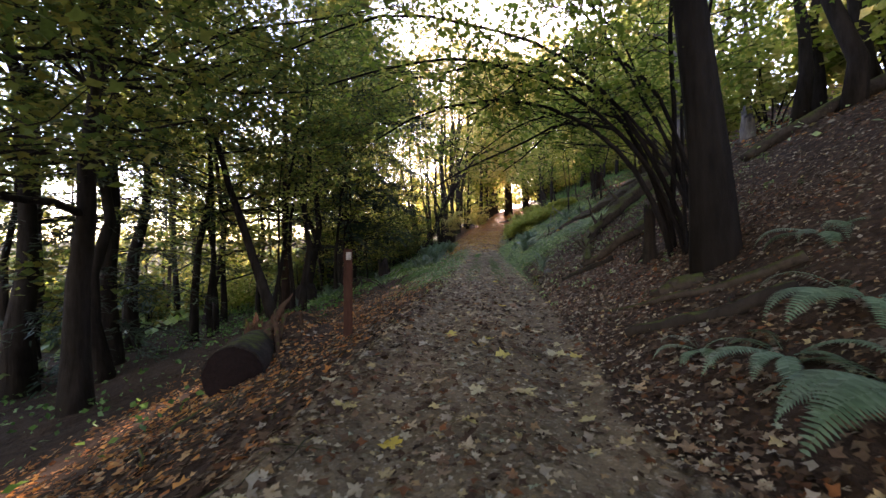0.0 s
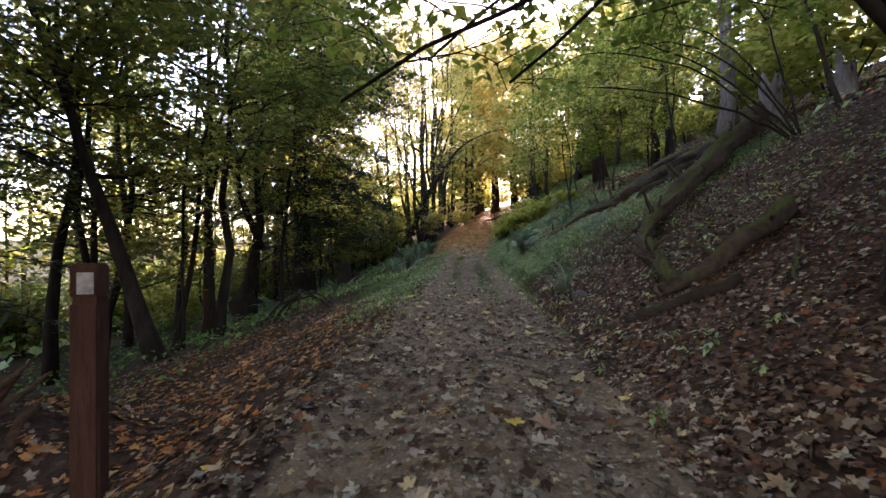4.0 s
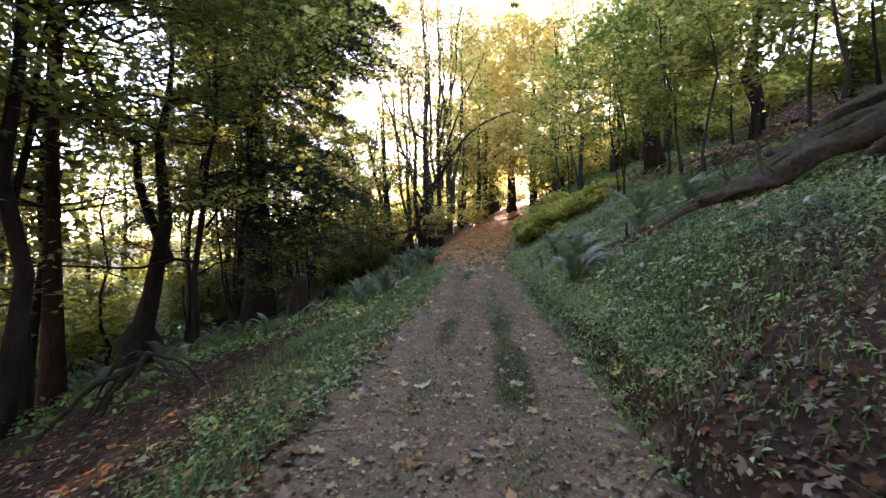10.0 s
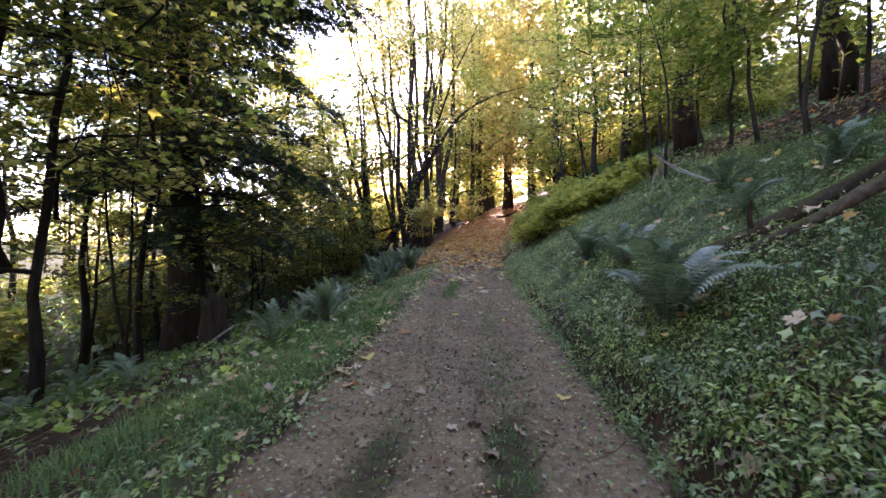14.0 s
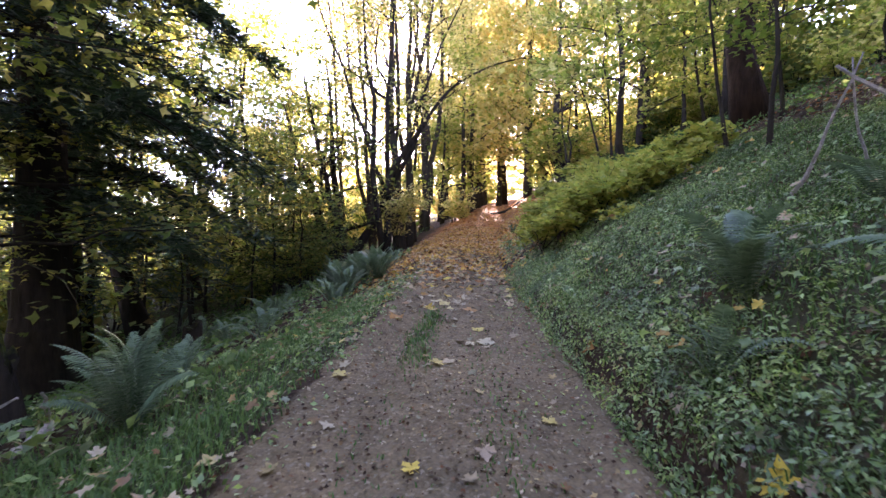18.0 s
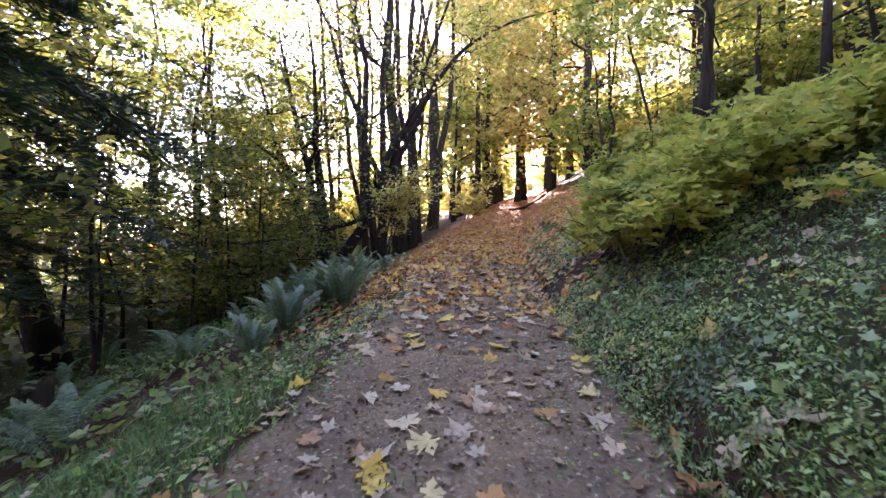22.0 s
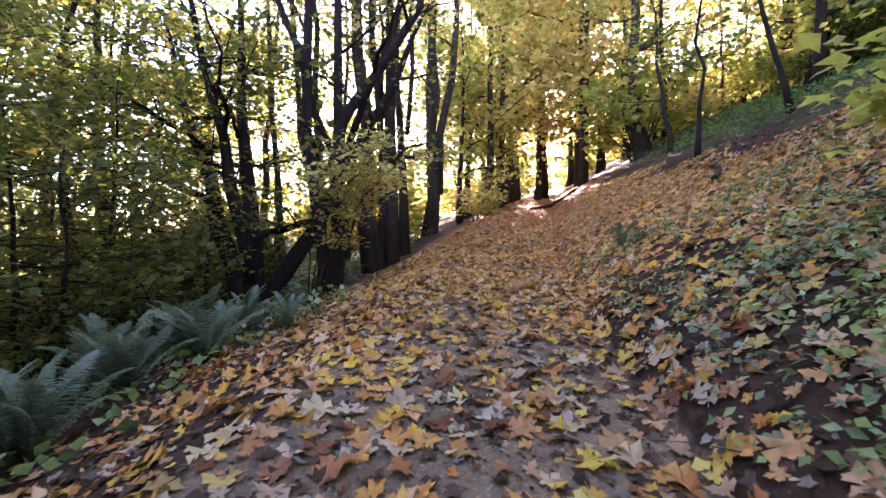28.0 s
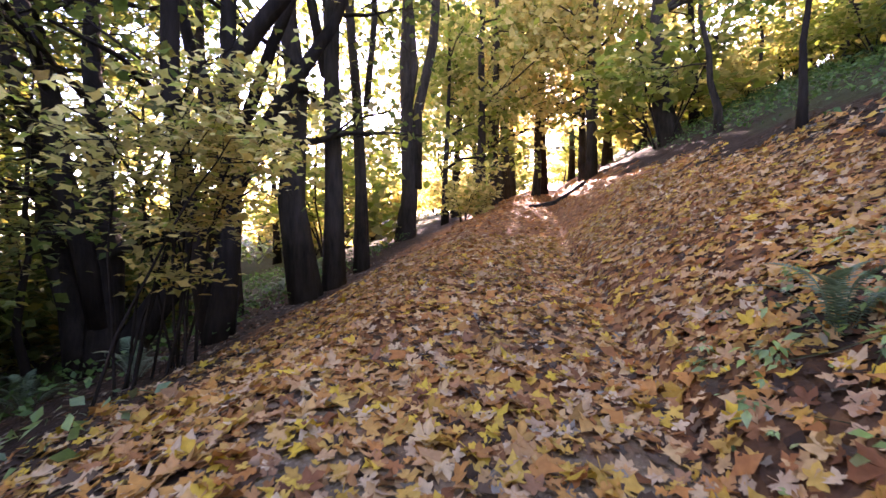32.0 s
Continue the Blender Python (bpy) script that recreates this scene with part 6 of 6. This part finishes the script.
strew(614, 5200, (1.2, 7, 14, 29), lambda d, y: 0.9 * patches(d, y, 2.6, 1.9, 0.8) * fade(30 - y, 0, 3), STAR, 0.075, COVER, "ground_cover", "broad-leaved green seedlings on the bank", "plants", 0.4, 0.09)
strew(611, 30000, (-3.2, -1.1, 10, 31), lambda d, y: fade(y, 10.5, 15) * np.exp(-((d + 1.9) / 0.65) ** 2) * (0.5 + 0.5 * patches(d, y, 2.0, 1.3, 1)) * fade(32 - y, 0, 6) * (1 - 0.6 * fade(y, 17, 20) * fade(26 - y, 0, 3)), BLADE, 0.05, COVER, "ground_cover", "low green plants on the verge", "plants", 0.5, 0.035)
strew(612, 16000, (1.1, 5.0, 27, 36), lambda d, y: 0.6 * patches(d, y, 1.7, 1.3, 1.1) * fade(36 - y, 0, 3), BLADE, 0.065, COVER, "ground_cover", "green seedlings between fallen leaves", "plants", 0.5, 0.04)
strew(613, 26000, (-14, -4.2, 0, 50), lambda d, y: (0.28 + 0.72 * fade(y, 14, 24)) * (0.3 + 0.7 * patches(d, y, 0.8, 0.6, 0)), BLADE, 0.13, GRASS, "ground_cover", "low green undergrowth on the lower slope", "plants", 0.8, 0.12)


strew(615, 30000, (4.2, 28, 31, 60), lambda d, y: (0.35 + 0.65 * patches(d, y, 0.5, 0.4, 0)) * fade(d + 0.3 * np.sin(y), 4.2, 5.6) * fade(y, 31, 38), BLADE, 0.12, GRASS, "ground_cover", "low green undergrowth higher on the bank", "plants", 0.7, 0.14)


strew(625, 26000, (5.6, 20, 6, 40), lambda d, y: (0.4 + 0.6 * patches(d, y, 0.7, 0.6, 0)) * fade(d + 0.3 * np.sin(y), 5.6, 7.0) * fade(40 - y, 0, 4), STAR, 0.13, LITTER_BROWN, "leaf_litter", "brown leaf litter on the wooded hillside", "leaves", 0.35, 0.02)
strew(626, 7000, (5.6, 20, 6, 40), lambda d, y: patches(d, y, 0.6, 0.5, 1) * fade(d, 5.8, 7.5), STAR, 0.12, LITTER_RUST, "leaf_litter", "rust leaves on the wooded hillside", "leaves", 0.35, 0.025)
strew(627, 2600, (5.6, 18, 6, 36), lambda d, y: 0.6 * patches(d, y, 0.8, 0.7, 2), BLADE, 0.16, COVER, "ground_cover", "scattered weeds on the wooded hillside", "plants", 0.7, 0.12)
for k in range(3):
    strew(627 + k, 130, (1.3, 5.5, 15, 29), lambda d, y: 0.3 + 0.4 * patches(d, y, 1.9, 1.6, 1), BIG[k], (0.09, 0.12, 0.14)[k], LITTER_MIXED, "fallen_leaves", "pale maple leaves caught on the green bank", "leaves", 0.25, 0.1)
strew(621, 11000, (-1.3, 1.2, 0, 33), lambda d, y: (0.3 + 0.7 * patches(d, y, 2.4, 1.3, 0)) * (0.2 + 0.8 * fade(18 - y, 0, 6)), SIMPLE, 0.036, LITTER_PALE, "leaf_scraps", "tiny pale leaf scraps trodden into the track", "leaves", 0.3, 0.006)
strew(616, 14000, (-1.3, 1.2, 0, 33), lambda d, y: 0.4 + 0.6 * patches(d, y, 1.4, 1.8, 2), SIMPLE, 0.035, LITTER_BROWN, "leaf_scraps", "tiny brown leaf scraps trodden into the track", "leaves", 0.3, 0.006)
strew(617, 5000, (0.72, 1.15, 9, 30), lambda d, y: fade(d, 0.72, 1.1) * patches(d, y, 3, 2.3, 1), BLADE, 0.05, COVER, "ground_cover", "small weeds creeping onto the edge of the track", "plants", 0.6, 0.02)
strew(618, 5000, (-1.35, -0.85, 9, 30), lambda d, y: fade(-d, 0.85, 1.2) * patches(d, y, 3, 2.1, 2), BLADE, 0.045, COVER, "ground_cover", "small weeds creeping onto the edge of the track", "plants", 0.6, 0.02)

strew(661, 9000, (-1.2, 1.05, 12, 30), lambda d, y: 0.35 + 0.65 * patches(d, y, 3.4, 2.4, 0.7), STAR, 0.028, LITTER_PALE, "leaf_scraps", "small tan crumbs of leaf trodden into the track", "leaves", 0.3, 0.008)
strew(662, 9000, (-1.2, 1.1, 12, 30), lambda d, y: 0.3 + 0.7 * patches(d, y, 2.6, 2.9, 0.2), STAR, 0.026, LITTER_BROWN, "leaf_scraps", "small dark crumbs of leaf trodden into the track", "leaves", 0.3, 0.008)
strew(663, 5200, (0.35, 1.1, 12, 28), lambda d, y: fade(d, 0.35, 1.0) * (0.2 + 0.8 * patches(d, y, 3.0, 2.0, 1)), BLADE, 0.035, COVER, "ground_cover", "small weeds creeping onto the edge of the track", "plants", 0.6, 0.02)
strew(664, 9000, (-9, -2.4, 19, 37), lambda d, y: 0.3 + 0.7 * patches(d, y, 1.1, 0.8, 0.4), BLADE, 0.13, COVER, "ground_cover", "low green undergrowth on the lower slope", "plants", 0.8, 0.08)
strew(665, 500, (-2.6, -1.1, 12, 28), lambda d, y: 0.8, MAPLE, 0.085, LITTER_PALE, "fallen_leaves", "pale leaves caught in the grass of the verge", "leaves", 0.35, 0.05)

strew(619, 12000, (5.2, 12, 28, 60), lambda d, y: 0.9 * fade(d + 0.5 * np.sin(1.3 * y), 5.2, 7), BLADE, 0.11, GRASS, "ground_cover", "low green undergrowth above the leafy bank", "plants", 0.7, 0.1)

strew(620, 16000, (0.95, 7, 9, 31), lambda d, y: 0.4 + 0.6 * patches(d, y, 1.2, 1.5, 2), SIMPLE, 0.05, LITTER_BROWN, "leaf_scraps", "small dry leaf scraps among the plants on the bank", "leaves", 0.5, 0.03)

strew(623, 13000, (-44, -12, -6, 64), lambda d, y: 0.4 + 0.6 * patches(d, y, 0.3, 0.25, 0), BLADE, 0.42, COVER, "ground_cover", "rank green undergrowth far down the slope", "plants", 0.8, 0.3)


def sprigs(seed, count, box, density, leaf, spread_r, tall, label, mat):
    """Low plants: a few leaves round each stalk, raised and turned outwards."""
    rng = np.random.default_rng(seed)
    d, y = rng.uniform(box[0], box[1], count), rng.uniform(box[2], box[3], count)
    keep = rng.uniform(0, 1, count) < density(d, y)
    d, y = d[keep], y[keep]
    m = 7
    n = len(d) * m
    size = np.repeat(rng.uniform(0.6, 1.4, len(d)), m)
    x = d + track_x(y)
    base = np.repeat(np.stack([x, y, ground_z(x, y)], 1), m, 0)
    a = rng.uniform(0, 2 * math.pi, n)
    out = np.stack([np.cos(a), np.sin(a), np.zeros(n)], 1)
    up = tall * size * rng.uniform(0.25, 1.0, n)
    where = base + out * (spread_r * size * rng.uniform(0.1, 0.8, n))[:, None] + np.array([0, 0, 1.0]) * up[:, None]
    v, f = scatter(SLIM, where, leaf * size * rng.uniform(0.7, 1.2, n), rng, 0.3, a, np.array([0, 0, 1.0]) + out * 0.55)
    tagged(new("ground_cover", mesh_of("ground_cover", v, f, mat)), label, "plants", kind="stuff")


sprigs(641, 32000, (0.98, 7.5, 11, 29.5), lambda d, y: (0.15 + 0.85 * fade(y + np.sin(2 * d) * 0.8 + 0.6 * (d - 1.3), 13.8, 16.5)) * fade(30 - y, 0, 3) * (0.35 + 0.65 * patches(d, y, 1.6, 1.2, 0.3)) * fade(6.5 - d + 0.4 * np.sin(1.1 * y), 0, 1.2) * (1 - 0.15 * fade(y, 21, 25)), 0.038, 0.05, 0.1, "low leafy plants growing thickly on the bank", COVER)
sprigs(645, 5200, (1.02, 1.75, 13.5, 29), lambda d, y: 0.35 + 0.65 * patches(d, y, 1.8, 1.6, 0.7), 0.032, 0.05, 0.08, "small leafy plants along the foot of the bank", COVER)
sprigs(642, 2600, (-3.0, -1.0, 11, 30), lambda d, y: fade(y, 11, 15) * np.exp(-((d + 1.8) / 0.6) ** 2) * patches(d, y, 2.0, 1.3, 1), 0.055, 0.05, 0.07, "small leafy plants on the verge", COVER)
sprigs(643, 6500, (1.2, 6.5, 27, 37), lambda d, y: 0.75 * patches(d, y, 1.7, 1.3, 1.1) * fade(37.5 - y, 0, 3), 0.06, 0.06, 0.09, "green seedlings between fallen leaves on the bank", COVER)
sprigs(644, 1800, (1.0, 6, 5, 14), lambda d, y: 0.5 * patches(d, y, 1.5, 1.7, 0.4) * fade(y, 5, 10), 0.06, 0.06, 0.08, "scattered small weeds among the leaf litter", COVER)


def tufts(seed, count, box, density, tall, name, label):
    """Upright blades of grass."""
    rng = np.random.default_rng(seed)
    d, y = rng.uniform(box[0], box[1], count), rng.uniform(box[2], box[3], count)
    keep = rng.uniform(0, 1, count) < density(d, y)
    d, y = d[keep], y[keep]
    n = len(d)
    x = d + track_x(y)
    p = np.stack([x, y, ground_z(x, y) - 0.01], 1)
    a = rng.uniform(0, 2 * math.pi, n)
    h = tall * rng.uniform(0.5, 1.2, n)
    out = np.stack([np.cos(a), np.sin(a), np.zeros(n)], 1)
    side = np.stack([-np.sin(a), np.cos(a), np.zeros(n)], 1) * 0.005
    mid = p + out * (h * 0.25)[:, None] + np.array([0, 0, 0.7]) * h[:, None]
    tip = p + out * (h * 0.7)[:, None] + np.array([0, 0, 0.85]) * h[:, None]
    v = np.stack([p - side, p + side, mid + side * 0.8, mid - side * 0.8, tip], 1).reshape(-1, 3)
    k = (np.arange(n) * 5)[:, None]
    f = np.concatenate([k + np.array([[0, 1, 2]]), k + np.array([[0, 2, 3]]), k + np.array([[3, 2, 4]])])
    tagged(new(name, mesh_of(name, v, f, GRASS)), label, "grass", kind="stuff")


tufts(651, 26000, (-0.9, 0.65, 9.5, 24), lambda d, y: (0.55 * np.exp(-((d + 0.5) / 0.18) ** 2) + np.exp(-((d - 0.25) / 0.17) ** 2)) * fade(y, 9.5, 13) * fade(25 - y, 0, 7) * patches(d, y, 1.0, 2.1, 0) * 1.2, 0.045, "grass", "short grass growing in strips along the track")
tufts(652, 70000, (-2.8, -1.1, 8, 27), lambda d, y: np.exp(-((d + 1.75) / 0.45) ** 2) * (0.15 + 0.85 * patches(d, y, 1.5, 0.9, 0.5)) * (0.4 * fade(y, 10.5, 13.5) + 0.6 * fade(y, 14.5, 17)) * fade(29 - y, 0, 5), 0.1, "grass", "grass on the verge above the slope")
tufts(654, 16000, (1.15, 2.6, 13.2, 19.5), lambda d, y: (0.25 + 0.75 * patches(d, y, 1.2, 0.8, 0.2)) * fade(y - d, 11.6, 13) * fade(19.5 - y, 0, 3), 0.09, "grass", "bright green grass at the foot of the bank")
tufts(655, 42000, (-3.8, -1.9, 15, 29), lambda d, y: np.exp(-((d + 2.7) / 0.65) ** 2) * (0.3 + 0.7 * patches(d, y, 1.1, 0.9, 0.9)) * fade(y, 15, 18) * fade(29 - y, 0, 3), 0.13, "grass", "bright green grass on the outer verge")
tufts(656, 3200, (-0.75, -0.15, 22.4, 25.4), lambda d, y: np.exp(-((d + 0.42 + 0.05 * np.sin(3 * y)) / 0.12) ** 2) * fade(y, 22.4, 23.2) * fade(25.4 - y, 0, 0.8), 0.07, "grass", "patch of green grass in the middle of the track")
tufts(653, 90000, (1.0, 6, 12, 29), lambda d, y: (0.2 + 0.8 * patches(d, y, 1.3, 1.0, 0.4)) * fade(29.5 - y, 0, 3) * fade(y + d, 13.5, 16.5), 0.1, "grass", "grass tufts on the green bank")


# ---- the largest fallen leaves, one by one ----
def large_leaves():
    rng = np.random.default_rng(91)
    path = bpy.data.objects["footpath"]
    meshes = [mesh_of("fallen_leaf", *BIG[k], LEAF_SINGLE) for k in range(3)]
    n = 0
    while n < 290:
        y = rng.choice([rng.uniform(1, 13), rng.uniform(1, 24), rng.uniform(25, 33), rng.uniform(27, 33)])
        d = rng.uniform(-1.5, 1.3)
        x = float(track_x(y)) + d
        up = Vector((-(gz(x + 0.05, y) - gz(x, y)) / 0.05, -(gz(x, y + 0.05) - gz(x, y)) / 0.05, 1)) + Vector(rng.normal(size=3)) * 0.1
        q = part("fallen_leaf", meshes[n % 3], path)
        size = rng.uniform(0.09, 0.16) if y < 22 else rng.uniform(0.12, 0.2)
        q.matrix_basis = Matrix.Translation((x, y, gz(x, y) + 0.018)) @ up.to_track_quat("Z", "Y").to_matrix().to_4x4() @ pose(0, 0, 0, 0, 0, rng.uniform(0, 360)) @ Matrix.Scale(size, 4)
        n += 1


large_leaves()


def fallen_twigs(count):
    """Thin dead twigs strewn over banks and track edges."""
    rng = np.random.default_rng(95)
    out = []
    for _ in range(count):
        y = rng.uniform(0, 36)
        d = rng.choice([rng.uniform(0.9, 6), rng.uniform(-5, -1.0)])
        x, a, ln = float(track_x(y)) + d, rng.uniform(0, 2 * math.pi), rng.uniform(0.12, 0.6)
        ex, ey = x + math.cos(a) * ln, y + math.sin(a) * ln
        p = wander(rng, (x, y, gz(x, y) + 0.02), (ex, ey, gz(ex, ey) + 0.03), 4, 0.12)
        out.append(tube_tri(p, np.linspace(0.006, 0.002, 4) * rng.uniform(0.7, 1.5), 3, cap=False))
    tagged(new("fallen_twigs", mesh_of("fallen_twigs", *join(out), LOG_GREY)), "thin dead twigs strewn over the banks", "twigs", kind="stuff")


fallen_twigs(900)
